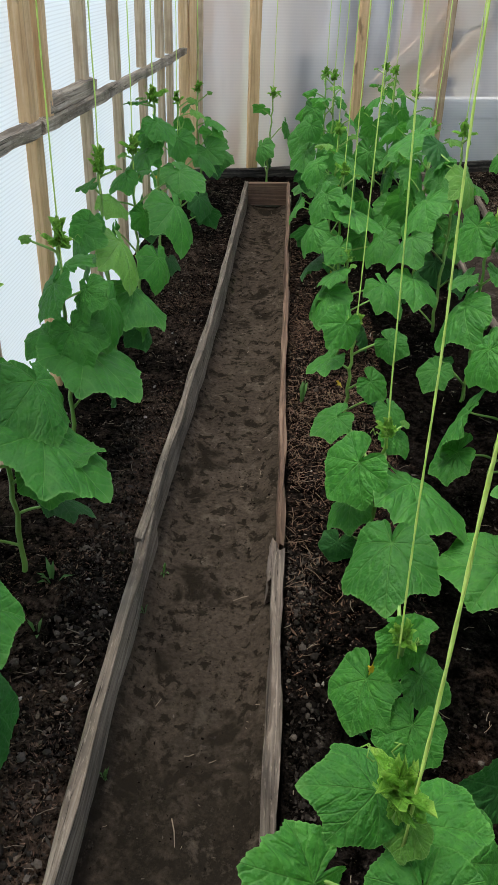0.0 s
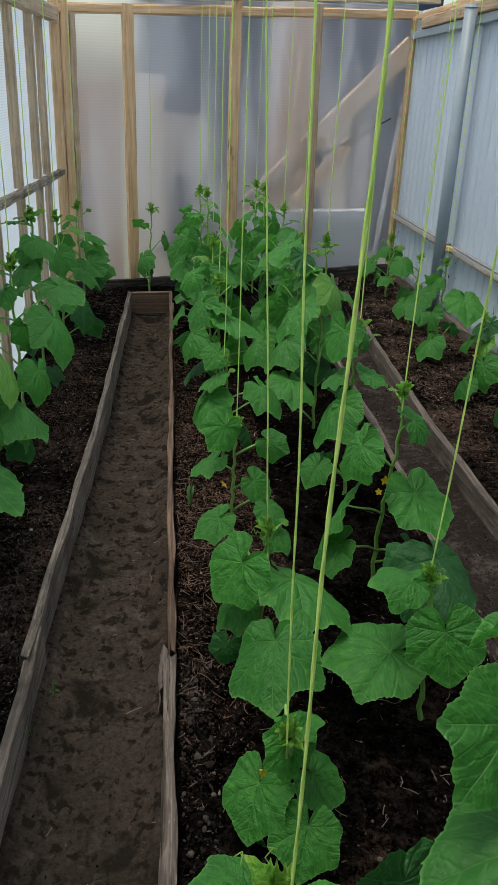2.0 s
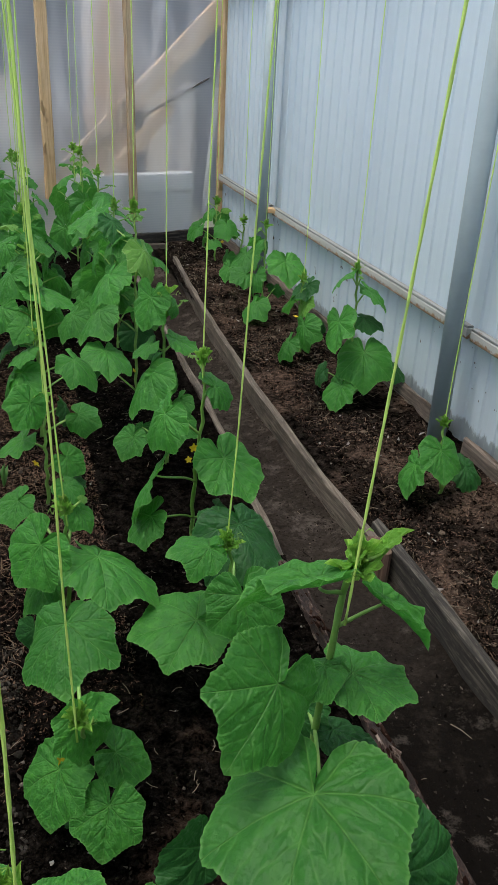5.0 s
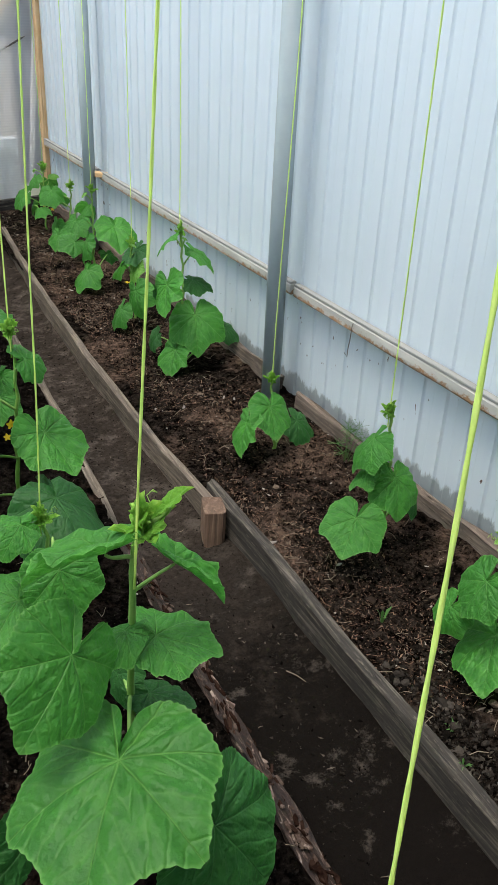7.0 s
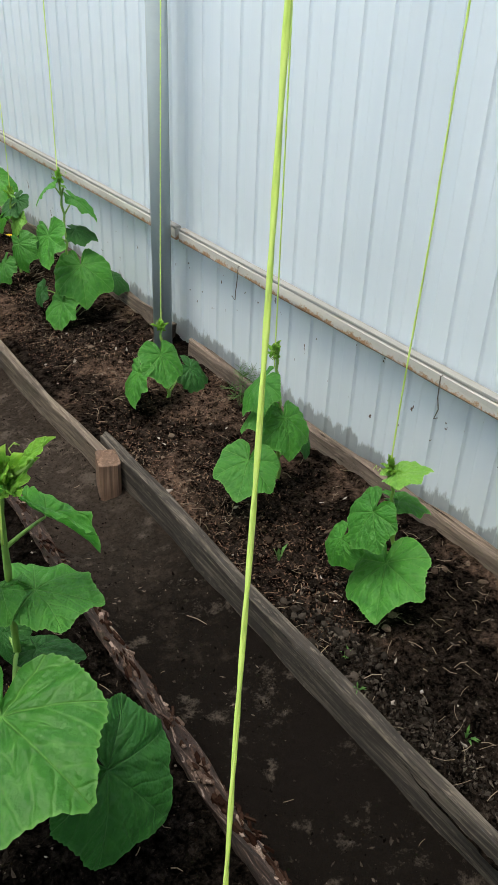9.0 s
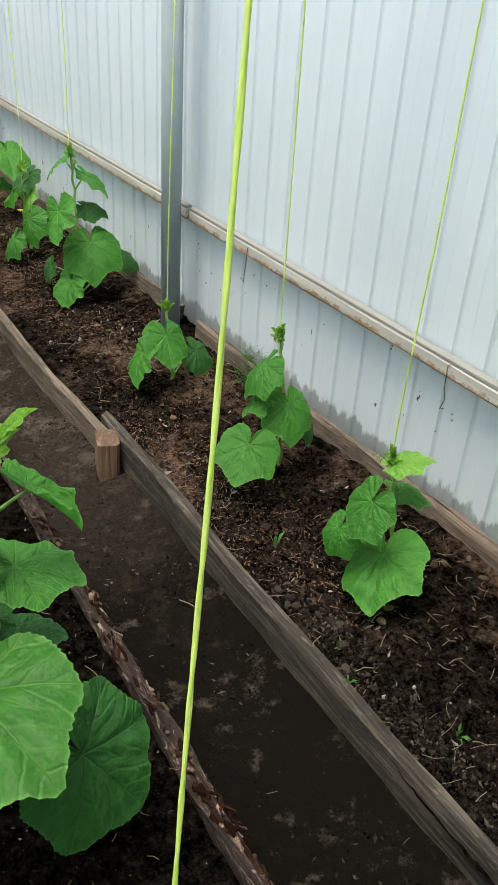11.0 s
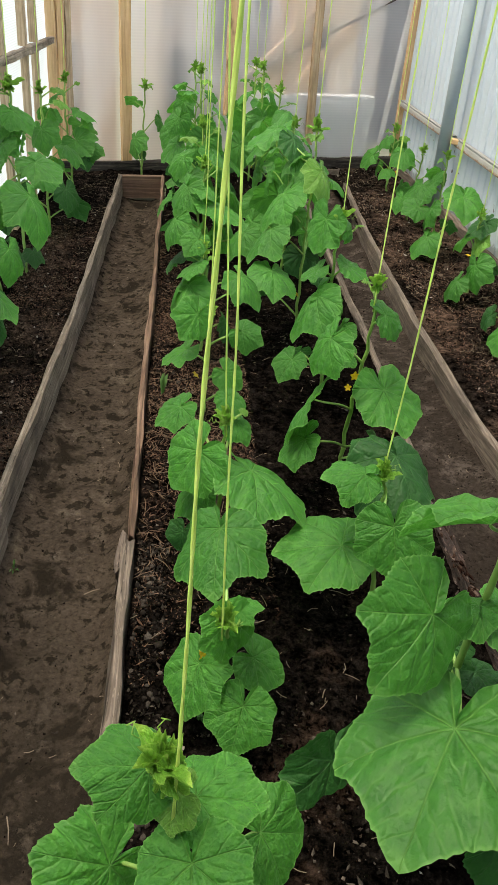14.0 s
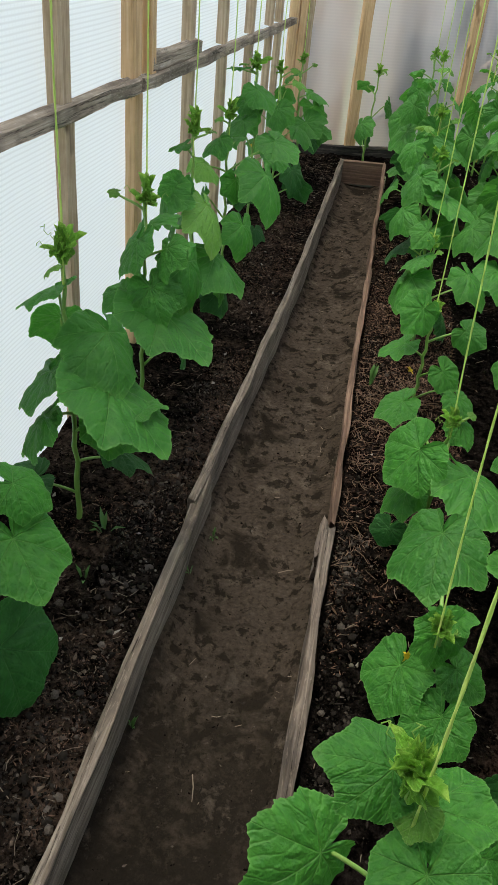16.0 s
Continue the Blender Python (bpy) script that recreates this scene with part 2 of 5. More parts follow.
def plain_plant(name, a, b, through=0.15, rough=0.5):
    n = Nodes(name)
    grain = n.noise(n.coords("Object"), 60, 4, 0.6)
    base = n.mix(grain, a, b)
    solid = n.surface(base, rough, n.bump(grain, 0.4, 0.002))
    glow = n.add("ShaderNodeBsdfTranslucent")
    n.put(glow, "Color", base)
    return n.done(n.add("ShaderNodeMixShader", Fac=through, i1=solid, i2=glow.outputs[0]).outputs[0])


def film_material(name, tint, clear, haze, lines_across, lines_up, weave, blur=0.0, lucid=0.66):
    """Reinforced greenhouse film: milky sheet with a woven grid of threads, partly see-through."""
    n = Nodes(name)
    c = n.coords("Object")
    xyz = n.add("ShaderNodeSeparateXYZ", Vector=c)
    up = n.math("ABSOLUTE", n.math("SINE", n.math("MULTIPLY", xyz.outputs[2], lines_up)))
    across = n.math("ABSOLUTE", n.math("SINE", n.math("MULTIPLY", xyz.outputs[0], lines_across)))
    up = n.math("POWER", up, 3.0)
    across = n.math("POWER", across, 10.0)
    grid = n.math("MAXIMUM", up, n.math("MULTIPLY", across, 0.45))
    cloud = n.noise(c, 2.4, 4, 0.6, 0.6)
    base = n.mix(n.math("MULTIPLY", grid, weave), tint, tuple((0.62 if not blur else 1.0) * x for x in tint))
    base = n.mix(n.math("MULTIPLY", cloud, 0.18), base, tuple(0.8 * x for x in tint))
    diffuse = n.add("ShaderNodeBsdfDiffuse")
    n.put(diffuse, "Color", base)
    lucent = n.add("ShaderNodeBsdfTranslucent")
    n.put(lucent, "Color", base)
    gloss = n.add("ShaderNodeBsdfGlossy", Roughness=0.35)
    n.put(gloss, "Color", (0.8, 0.8, 0.8, 1))
    milky = n.add("ShaderNodeMixShader", Fac=lucid, i1=diffuse.outputs[0], i2=lucent.outputs[0])
    skin = n.add("ShaderNodeMixShader", Fac=0.05, i1=milky.outputs[0], i2=gloss.outputs[0])
    hole = n.add("ShaderNodeBsdfTransparent")
    # Bright sheen along folds, painted as streaks where the film is milkier.
    crease_sheen = n.ramp(n.noise(n.add("ShaderNodeMapping", Vector=c, Rotation=(0, 0.22, 0), Scale=(3.4, 1, 0.7)).outputs[0], 1.5, 3, 0.5, 0.5), [(0.42, 0.0), (0.72, 1.0)])
    cover = n.math("ADD", n.math("MULTIPLY_ADD", crease_sheen, 1.2 * haze, n.math("MULTIPLY", grid, weave)), n.math("MULTIPLY_ADD", cloud, haze, 1.0 - clear - 0.5 * haze), clamp=True)
    through = hole.outputs[0]
    if blur:
        soft = n.add("ShaderNodeBsdfRefraction", Roughness=blur, IOR=1.1)
        through = n.add("ShaderNodeMixShader", Fac=0.85, i1=through, i2=soft.outputs[0]).outputs[0]
    return n.done(n.add("ShaderNodeMixShader", Fac=cover, i1=through, i2=skin.outputs[0]).outputs[0])


def fence_material():
    """Pale blue-grey painted sheet steel; the paint is scuffed off in an uneven band near the soil."""
    n = Nodes("painted_sheet_steel")
    v = n.world_coords()
    xyz = n.add("ShaderNodeSeparateXYZ", Vector=v)
    ragged = n.noise(n.world_coords((1, 9, 3)), 1.6, 5, 0.7)
    scuff = n.noise(v, 14, 5, 0.7)
    streak = n.noise(n.world_coords((1, 22, 0.5)), 1.0, 4, 0.6)
    flake = n.noise(n.world_coords((1, 1, 0.6)), 30, 3, 0.6)
    base = n.mix(streak, (0.525, 0.625, 0.70), (0.585, 0.675, 0.74))
    line = n.math("ADD", n.math("MULTIPLY_ADD", ragged, 0.17, 0.115), n.math("MULTIPLY", scuff, 0.05))
    low = n.math("MULTIPLY", n.math("SUBTRACT", line, xyz.outputs[2]), 55.0, clamp=True)
    grey = n.mix(scuff, (0.19, 0.225, 0.24), (0.29, 0.33, 0.35))
    base = n.mix(n.math("MULTIPLY", low, 0.92), base, grey)
    near_rail = n.math("LESS_THAN", n.math("ABSOLUTE", n.math("SUBTRACT", xyz.outputs[2], 0.42)), 0.13)
    chips = n.math("MULTIPLY", n.ramp(flake, [(0.685, 0.0), (0.70, 1.0)]), near_rail)
    base = n.mix(chips, base, (0.08, 0.05, 0.04))
    return n.done(n.surface(base, 0.42, n.bump(scuff, 0.08, 0.004)))


def steel_material(name, a, b, rust, rough=0.45):
    n = Nodes(name)
    patch = n.noise(n.coords("Object", (1.2, 6, 6)), 4.0, 6, 0.7)
    fine = n.noise(n.coords("Object"), 45, 4, 0.6)
    base = n.mix(patch, a, b)
    base = n.mix(n.ramp(patch, [(1 - rust, 0.0), (1.06 - rust, 1.0)]), base, n.mix(fine, (0.12, 0.05, 0.025), (0.3, 0.17, 0.09)))
    return n.done(n.surface(base, rough, n.bump(fine, 0.25, 0.003)))


def rail_material():
    """Grey paint over steel, rusting along its lower edge."""
    n = Nodes("rusty_painted_rail")
    c = n.add("ShaderNodeTexCoord")
    xyz = n.add("ShaderNodeSeparateXYZ", Vector=c.outputs["Object"])
    patch = n.noise(n.coords("Object", (20, 34, 34)), 1.0, 7, 0.8)
    fine = n.noise(n.coords("Object"), 60, 4, 0.65)
    base = n.mix(patch, (0.36, 0.365, 0.35), (0.50, 0.50, 0.47))
    low = n.math("ADD", n.math("MULTIPLY", xyz.outputs[2], -90.0), n.math("MULTIPLY_ADD", patch, 7.0, -3.8))
    low = n.math("ADD", low, n.math("MULTIPLY_ADD", fine, 4.0, -2.0), clamp=True)
    base = n.mix(n.math("MULTIPLY", low, 0.92), base, n.mix(fine, (0.13, 0.055, 0.022), (0.36, 0.21, 0.095)))
    return n.done(n.surface(base, 0.55, n.bump(fine, 0.3, 0.003), 0.3))


def simple_material(name, a, b, scale=30, rough=0.7, bump=0.3):
    n = Nodes(name)
    grain = n.noise(n.coords("Object"), scale, 5, 0.6)
    return n.done(n.surface(n.mix(grain, a, b), rough, n.bump(grain, bump, 0.004)))


M = {
    # Middle bed: damp soil, its black tone deepened to paint the plants' shade.
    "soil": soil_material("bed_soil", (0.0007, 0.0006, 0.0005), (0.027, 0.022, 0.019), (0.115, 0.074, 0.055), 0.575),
    # First tone of these two beds also holds the shade in their crevices.
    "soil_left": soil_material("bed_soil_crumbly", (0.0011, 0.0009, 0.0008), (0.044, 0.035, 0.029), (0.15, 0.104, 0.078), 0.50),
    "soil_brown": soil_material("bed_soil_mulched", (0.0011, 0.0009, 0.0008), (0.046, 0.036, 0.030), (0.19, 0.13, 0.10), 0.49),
    # First path: weaker light towards the camera is painted in over the damp.
    "path_left": path_material("path_earth_brown", (0.068, 0.054, 0.0415), (0.14, 0.115, 0.09), (0.0085, 0.007, 0.0056), 0.53, 0.538, 1.3, 3.6),
    "path_right": path_material("path_earth_black", (0.036, 0.029, 0.0245), (0.115, 0.098, 0.084), (0.0045, 0.0038, 0.0034), 0.495, 0.62, 1.75),
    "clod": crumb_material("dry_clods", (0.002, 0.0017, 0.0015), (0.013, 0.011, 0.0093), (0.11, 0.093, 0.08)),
    "clod_brown": crumb_material("brown_clods", (0.003, 0.0023, 0.0019), (0.036, 0.026, 0.0205), (0.15, 0.115, 0.09)),
    "mulch": crumb_material("mulch_crumbs", (0.016, 0.0095, 0.007), (0.125, 0.076, 0.055), (0.24, 0.165, 0.12)),
    "straw": simple_material("dry_straw", (0.10, 0.075, 0.052), (0.28, 0.225, 0.165), 40),
    "mulch_straw": simple_material("brown_straw", (0.085, 0.05, 0.032), (0.24, 0.155, 0.10), 40),
    "pebble": simple_material("pebbles", (0.20, 0.18, 0.16), (0.36, 0.33, 0.30), 60),
    "board_grey": wood_material("weathered_board", (0.022, 0.016, 0.012), (0.110, 0.085, 0.066), (0.30, 0.25, 0.205), 0.85, 1.3, 0.2),
    "board_pale": wood_material("sun_bleached_board", (0.036, 0.027, 0.020), (0.20, 0.158, 0.120), (0.44, 0.375, 0.305), 0.85, 1.3, 0.22),
    "board_dark": wood_material("damp_grey_board", (0.008, 0.0068, 0.006), (0.027, 0.023, 0.020), (0.20, 0.175, 0.145), 0.85, 1.3, 0.12),
    "board_red": wood_material("reddish_board", (0.040, 0.022, 0.015), (0.15, 0.088, 0.058), (0.33, 0.225, 0.16), 0.85, 1.0, 0.15),
    "stud_warm": wood_material("planed_pine", (0.42, 0.24, 0.115), (0.72, 0.48, 0.26), (0.82, 0.62, 0.39), 0.65, 0.6, 0.0),
    "stud_pale": wood_material("pale_pine", (0.26, 0.16, 0.09), (0.50, 0.36, 0.22), (0.66, 0.52, 0.36), 0.7, 0.6, 0.05),
    "tip_leaf": leaf_material("growing_tip_leaf", (0.13, 0.39, 0.04), (0.24, 0.54, 0.07), (0.44, 0.64, 0.14), 0.45, 0.3, 0.6),
    "grey_crumb": crumb_material("ash_grey_crumbs", (0.006, 0.0052, 0.0046), (0.026, 0.0225, 0.0195), (0.11, 0.095, 0.082)),
    "stud_old": wood_material("old_pine", (0.28, 0.18, 0.105), (0.58, 0.44, 0.29), (0.74, 0.61, 0.44), 0.75, 0.9, 0.1),
    "rail_grey": wood_material("weathered_rail", (0.08, 0.058, 0.04), (0.42, 0.335, 0.25), (0.72, 0.62, 0.51), 0.8, 1.3, 0.12),
    "bark": bark_material(),
    "board_rot": wood_material("rotting_board", (0.035, 0.024, 0.019), (0.13, 0.095, 0.075), (0.30, 0.235, 0.19), 0.9, 1.2, 0.3),
    "leaf": leaf_material("cucumber_leaf", (0.028, 0.168, 0.027), (0.085, 0.350, 0.045), (0.21, 0.47, 0.13)),
    # Darker copy for old low leaves; the shade they hang in is painted in.
    "leaf_dark": leaf_material("old_shaded_leaf", (0.015, 0.095, 0.022), (0.038, 0.175, 0.034), (0.10, 0.29, 0.09)),
    # For young top leaves, and painted backlight on a few large lime leaves.
    "leaf_young": leaf_material("young_and_backlit_leaf", (0.11, 0.32, 0.045), (0.20, 0.44, 0.08), (0.34, 0.52, 0.18), 0.42, 0.26),
    "stem": plain_plant("green_stem", (0.17, 0.37, 0.07), (0.30, 0.49, 0.13), 0.1),
    "tip": plain_plant("growing_tip", (0.16, 0.36, 0.05), (0.33, 0.53, 0.12), 0.3),
    "weed": plain_plant("weed_green", (0.035, 0.12, 0.025), (0.10, 0.24, 0.06), 0.25),
    "petal": plain_plant("yellow_petal", (0.75, 0.48, 0.02), (0.85, 0.62, 0.05), 0.3),
    "twine": plain_plant("lime_twine", (0.64, 0.86, 0.20), (0.80, 0.95, 0.36), 0.4, 0.6),
    "film_side": film_material("milky_reinforced_film", (0.84, 0.92, 0.97), 0.06, 0.05, 180.0, 250.0, 0.42, 0.0, 0.76),
    "film_end": film_material("thin_reinforced_film", (0.96, 0.95, 0.94), 0.97, 0.36, 180.0, 170.0, 0.52, 0.6),
    "film_roof": film_material("roof_film", (0.85, 0.88, 0.90), 0.55, 0.1, 180.0, 180.0, 0.1),
    "fence": fence_material(),
    "post": steel_material("grey_painted_post", (0.25, 0.31, 0.335), (0.32, 0.39, 0.41), 0.2),
    "rail": rail_material(),
    "rail_top": steel_material("grey_rail_edge", (0.20, 0.21, 0.21), (0.29, 0.295, 0.28), 0.35, 0.8),
    "wire": simple_material("dark_wire", (0.05, 0.045, 0.04), (0.12, 0.10, 0.09), 80, 0.5),
    "foam": simple_material("white_box", (0.64, 0.67, 0.67), (0.74, 0.77, 0.77), 12, 0.6),
    "tan": wood_material("tan_plank", (0.46, 0.31, 0.19), (0.68, 0.50, 0.33), (0.78, 0.62, 0.45), 0.8, 0.7, 0.1),
    "yard_brown": simple_material("brown_boarding", (0.44, 0.29, 0.195), (0.62, 0.45, 0.32), 4),
    "yard_pale": simple_material("pale_boarding", (0.60, 0.50, 0.40), (0.76, 0.66, 0.55), 4),
    "yard_grey": simple_material("grey_boarding", (0.36, 0.31, 0.27), (0.52, 0.46, 0.41), 5),
    "flake": crumb_material("bark_flakes", (0.012, 0.006, 0.0045), (0.035, 0.02, 0.015), (0.24, 0.185, 0.16)),
    "slate": simple_material("dark_boards", (0.018, 0.028, 0.046), (0.055, 0.076, 0.112), 3),
    "grass": simple_material("outside_ground", (0.11, 0.14, 0.07), (0.20, 0.19, 0.13), 3, 0.9),
}

# ---- building helpers ----
def link(name, verts, faces, material, parent=None, matrix=None, smooth=False, label=""):
    """One mesh object from plain lists; its matrix is in its parent's space."""
    mesh = bpy.data.meshes.new(name)
    mesh.from_pydata([tuple(v) for v in verts], [], faces)
    mesh.materials.append(material)
    if smooth:
        mesh.shade_smooth()
    ob = new(name, mesh)
    if parent is not None:
        ob.parent = parent
    if matrix is not None:
        ob.matrix_basis = matrix
    if label:
        ob["label"] = label
    return ob


def part(name, bm, material, parent, label=""):
    mesh = bpy.data.meshes.new(name)
    bm.to_mesh(mesh)
    bm.free()
    mesh.materials.append(material)
    ob = new(name, mesh)
    ob.parent = parent
    if label:
        ob["label"] = label
    return ob


def thing(name, place, label, category, group="", kind=""):
    ob = new(name)
    ob.empty_display_size = 0.1
    ob.location = place
    return tagged(ob, label, category, group, kind)


def frame_axes(p0, p1, side):
    ex = (Vector(p1) - Vector(p0)).normalized()
    ez = Vector(side)
    ez = (ez - ex * ez.dot(ex)).normalized()
    ey = ez.cross(ex)
    m = Matrix((ex, ey, ez)).transposed().to_4x4()
    m.translation = Vector(p0)
    return m


def plank(name, pts, width, thick, material, parent=None, side=(0, 0, 1), rough=0.004, seg=0.07, seed=0.0, wave=0.0, taper=1.0, label=""):
    """A timber along a line of points: width runs along side, edges worn and uneven, ends cut."""
    m = frame_axes(pts[0], pts[-1], side)
    inv = m.inverted()
    local = [inv @ Vector(p) for p in pts]
    lengths = [0.0]
    for a, b in zip(local, local[1:]):
        lengths.append(lengths[-1] + (b - a).length)
    total = lengths[-1]
    count = max(2, int(total / seg))
    hw, ht = width / 2, thick / 2
    ch = min(hw, ht) * 0.3
    ring = [(-ht + ch, -hw), (ht - ch, -hw), (ht, -hw + ch), (ht, 0), (ht, hw - ch), (ht - ch, hw), (0, hw), (-ht + ch, hw), (-ht, hw - ch), (-ht, 0), (-ht, -hw + ch)]
    verts, faces = [], []
    for i in range(count + 1):
        s = total * i / count
        k = 0
        while k < len(lengths) - 2 and lengths[k + 1] < s:
            k += 1
        f = (s - lengths[k]) / max(1e-6, lengths[k + 1] - lengths[k])
        c = local[k].lerp(local[k + 1], f)
        bow = wave * noise.noise(Vector((s * 0.9, seed, 3.1)))
        size = 1 + (taper - 1) * s / total
        for j, (y, z) in enumerate(ring):
            q = Vector((s * 5.0, j * 0.9 + seed, seed * 1.7))
            dy = rough * noise.noise(q)
            dz = rough * 1.6 * noise.noise(q + Vector((7.3, 1.1, 4.2)))
            dx = rough * 2.5 * noise.noise(Vector((j * 1.3, seed, 0.7))) if i in (0, count) else 0.0
            verts.append((c.x + dx, c.y + y * size + dy + bow, c.z + z * size + dz))
    r = len(ring)
    for i in range(count):
        for j in range(r):
            a, b = i * r + j, i * r + (j + 1) % r
            faces.append((a, b, b + r, a + r))
    faces.append(tuple(reversed(range(r))))
    faces.append(tuple(range(count * r, count * r + r)))
    pm = m if parent is None else parent.matrix_basis.inverted() @ m
    return link(name, verts, faces, material, parent, pm, label=label)


def tube(points, radii, sides=7):
    """Vertices and faces of a closed tube along points."""
    verts, faces = [], []
    pts = [Vector(p) for p in points]
    normal = Vector((1, 0.3, 0.2))
    for i, p in enumerate(pts):
        d = (pts[min(i + 1, len(pts) - 1)] - pts[max(i - 1, 0)]).normalized()
        normal = (normal - d * normal.dot(d)).normalized()
        other = d.cross(normal)
        r = radii[i] if isinstance(radii, (list, tuple)) else radii
        for j in range(sides):
            a = 2 * math.pi * j / sides
            verts.append(p + (normal * math.cos(a) + other * math.sin(a)) * r)
    for i in range(len(pts) - 1):
        for j in range(sides):
            a, b = i * sides + j, i * sides + (j + 1) % sides
            faces.append((a, b, b + sides, a + sides))
    faces.append(tuple(reversed(range(sides))))
    faces.append(tuple(range((len(pts) - 1) * sides, len(pts) * sides)))
    return verts, faces


def joined(pieces):
    verts, faces = [], []
    for v, f in pieces:
        k = len(verts)
        verts.extend(v)
        faces.extend(tuple(a + k for a in face) for face in f)
    return verts, faces


# ---- plan ----
def fence_x(y):
    return 1.955 - 0.018 * y


def left_x(y):
    return -0.81 + 0.036 * (y - 2.5)


def end_y(x):
    return 5.99 + 0.28 * x


def left_edge(y):
    """Inner edge of the board between the left bed and the first path."""
    return -0.372 + 0.026 * (y - 0.75)


SOUTH = -1.3


def grid_sheet(name, x0, x1, y0, y1, step, height, material, label, kind="structure"):
    """A ground sheet between two edges that may bend; height(x, y) gives its surface."""
    ny = int((y1 - y0) / step)
    nx = max(4, int((x1((y0 + y1) / 2) - x0((y0 + y1) / 2)) / step))
    verts, faces = [], []
    for j in range(ny + 1):
        y = y0 + (y1 - y0) * j / ny
        a, b = x0(y), x1(y)
        for i in range(nx + 1):
            x = a + (b - a) * i / nx
            verts.append((x, y, height(x, y)))
    for j in range(ny):
        for i in range(nx):
            k = j * (nx + 1) + i
            faces.append((k, k + 1, k + nx + 2, k + nx + 1))
    return tagged(link(name, verts, faces, material, smooth=True), label, "soil" if "soil" in name else "ground", kind=kind)


def lumps(x, y, size, amount):
    p = Vector((x * size, y * size, 0.3))
    return amount * (noise.noise(p) + 0.5 * noise.noise(p * 2.3) + 0.3 * noise.noise(p * 5.1))


def bed_height(x, y):
    return 0.135 + lumps(x, y, 3.0, 0.018) + lumps(x + 9, y, 17.0, 0.010) + lumps(x, y + 5, 55.0, 0.0045)


def path_height(x, y):
    return lumps(x, y, 2.5, 0.006) + lumps(x, y + 3, 25.0, 0.0025)


def path_1_height(x, y):
    """The first path, its soil banked up against the boards."""
    a, b = x - left_edge(y) - 0.012, 0.004 - x
    bank = 0.03 + 0.028 * math.exp(-(max(a, 0) / 0.035) ** 2) + 0.03 * math.exp(-(max(b, 0) / 0.035) ** 2)
    return path_height(x, y) + bank * (1.0 + 0.4 * noise.noise(Vector((x * 4, y * 5, 2.2))))


def path_2_height(x, y):
    a, b = x - 0.93, 1.235 + (0.02 if y < 1.9 else -0.02) - x
    bank = 0.025 * math.exp(-(max(a, 0) / 0.05) ** 2) + 0.03 * math.exp(-(max(b, 0) / 0.05) ** 2)
    return path_height(x, y) + 0.045 + bank * (0.8 + 0.5 * noise.noise(Vector((x * 4, y * 5, 7.2))))


# ground outside, one wide sheet
link_ground = link("ground", [(-80, -80, -0.06), (80, -80, -0.06), (80, 80, -0.06), (-80, 80, -0.06)], [(0, 1, 2, 3)], M["grass"])
tagged(link_ground, "dull green and brown ground outside the greenhouse", "ground", kind="structure")

grid_sheet("path_floor_1", lambda y: left_edge(y) - 0.04, lambda y: 0.05, SOUTH, 5.5, 0.02, path_1_height, M["path_left"], "trodden brown earth path with damp dark spots")
grid_sheet("path_floor_2", lambda y: 0.86, lambda y: 1.34, SOUTH, 6.05, 0.02, path_2_height, M["path_right"], "trodden black earth path with pale dusty patches")
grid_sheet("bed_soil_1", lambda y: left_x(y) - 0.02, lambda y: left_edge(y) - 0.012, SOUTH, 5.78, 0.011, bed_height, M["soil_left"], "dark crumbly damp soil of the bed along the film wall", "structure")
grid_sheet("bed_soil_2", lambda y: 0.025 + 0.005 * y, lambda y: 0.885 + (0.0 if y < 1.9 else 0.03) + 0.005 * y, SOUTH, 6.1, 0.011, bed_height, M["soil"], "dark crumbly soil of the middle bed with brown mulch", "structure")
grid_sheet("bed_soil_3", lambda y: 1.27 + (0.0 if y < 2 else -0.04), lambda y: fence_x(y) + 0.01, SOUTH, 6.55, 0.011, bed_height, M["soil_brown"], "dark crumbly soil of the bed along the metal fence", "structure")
grid_sheet("bed_soil_4", lambda y: -0.36, lambda y: 0.06, 5.49, 6.0, 0.011, bed_height, M["soil"], "dark soil at the end of the path", "structure")
grid_sheet("bed_soil_5", lambda y: 0.85, lambda y: 1.33, 6.03, 6.4, 0.011, bed_height, M["soil"], "dark soil at the end of the second path", "structure")


def edging(name, pts, width, thick, material, label, **more):
    return tagged(plank(name, pts, width, thick, M[material], **more), label, "board", group="bed edging boards")


# boards that hold the beds; top edges at about 0.17 to 0.2 m
edging("edging_board", [(left_edge(1.78), 1.80, 0.075), (left_edge(0.9) + 0.004, 0.9, 0.07), (left_edge(SOUTH), SOUTH, 0.07)], 0.2, 0.026, "board_pale", "grey weathered edging board with a split end", seed=1.0, rough=0.007, wave=0.012)
edging("edging_board", [(left_edge(1.66) - 0.012, 1.66, 0.085), (left_edge(2.4) + 0.004, 2.4, 0.09), (left_edge(3.7) + 0.012, 3.7, 0.095), (left_edge(5.47), 5.47, 0.1)], 0.2, 0.024, "board_pale", "grey-brown weathered edging board, cracked at its end", seed=2.0, rough=0.006, wave=0.008)
edging("edging_board", [(0.018, 1.66, 0.075), (0.016, 1.1, 0.07), (-0.02, SOUTH, 0.07)], 0.2, 0.028, "board_grey", "grey weathered edging board beside the path", seed=3.0, rough=0.011, wave=0.02)
edging("edging_board", [(0.018, 1.68, 0.08), (0.014, 2.4, 0.085), (0.022, 3.6, 0.09), (0.036, 5.5, 0.1)], 0.2, 0.018, "board_red", "thin brown edging board with a frayed top edge", seed=4.0, rough=0.009, wave=0.02)
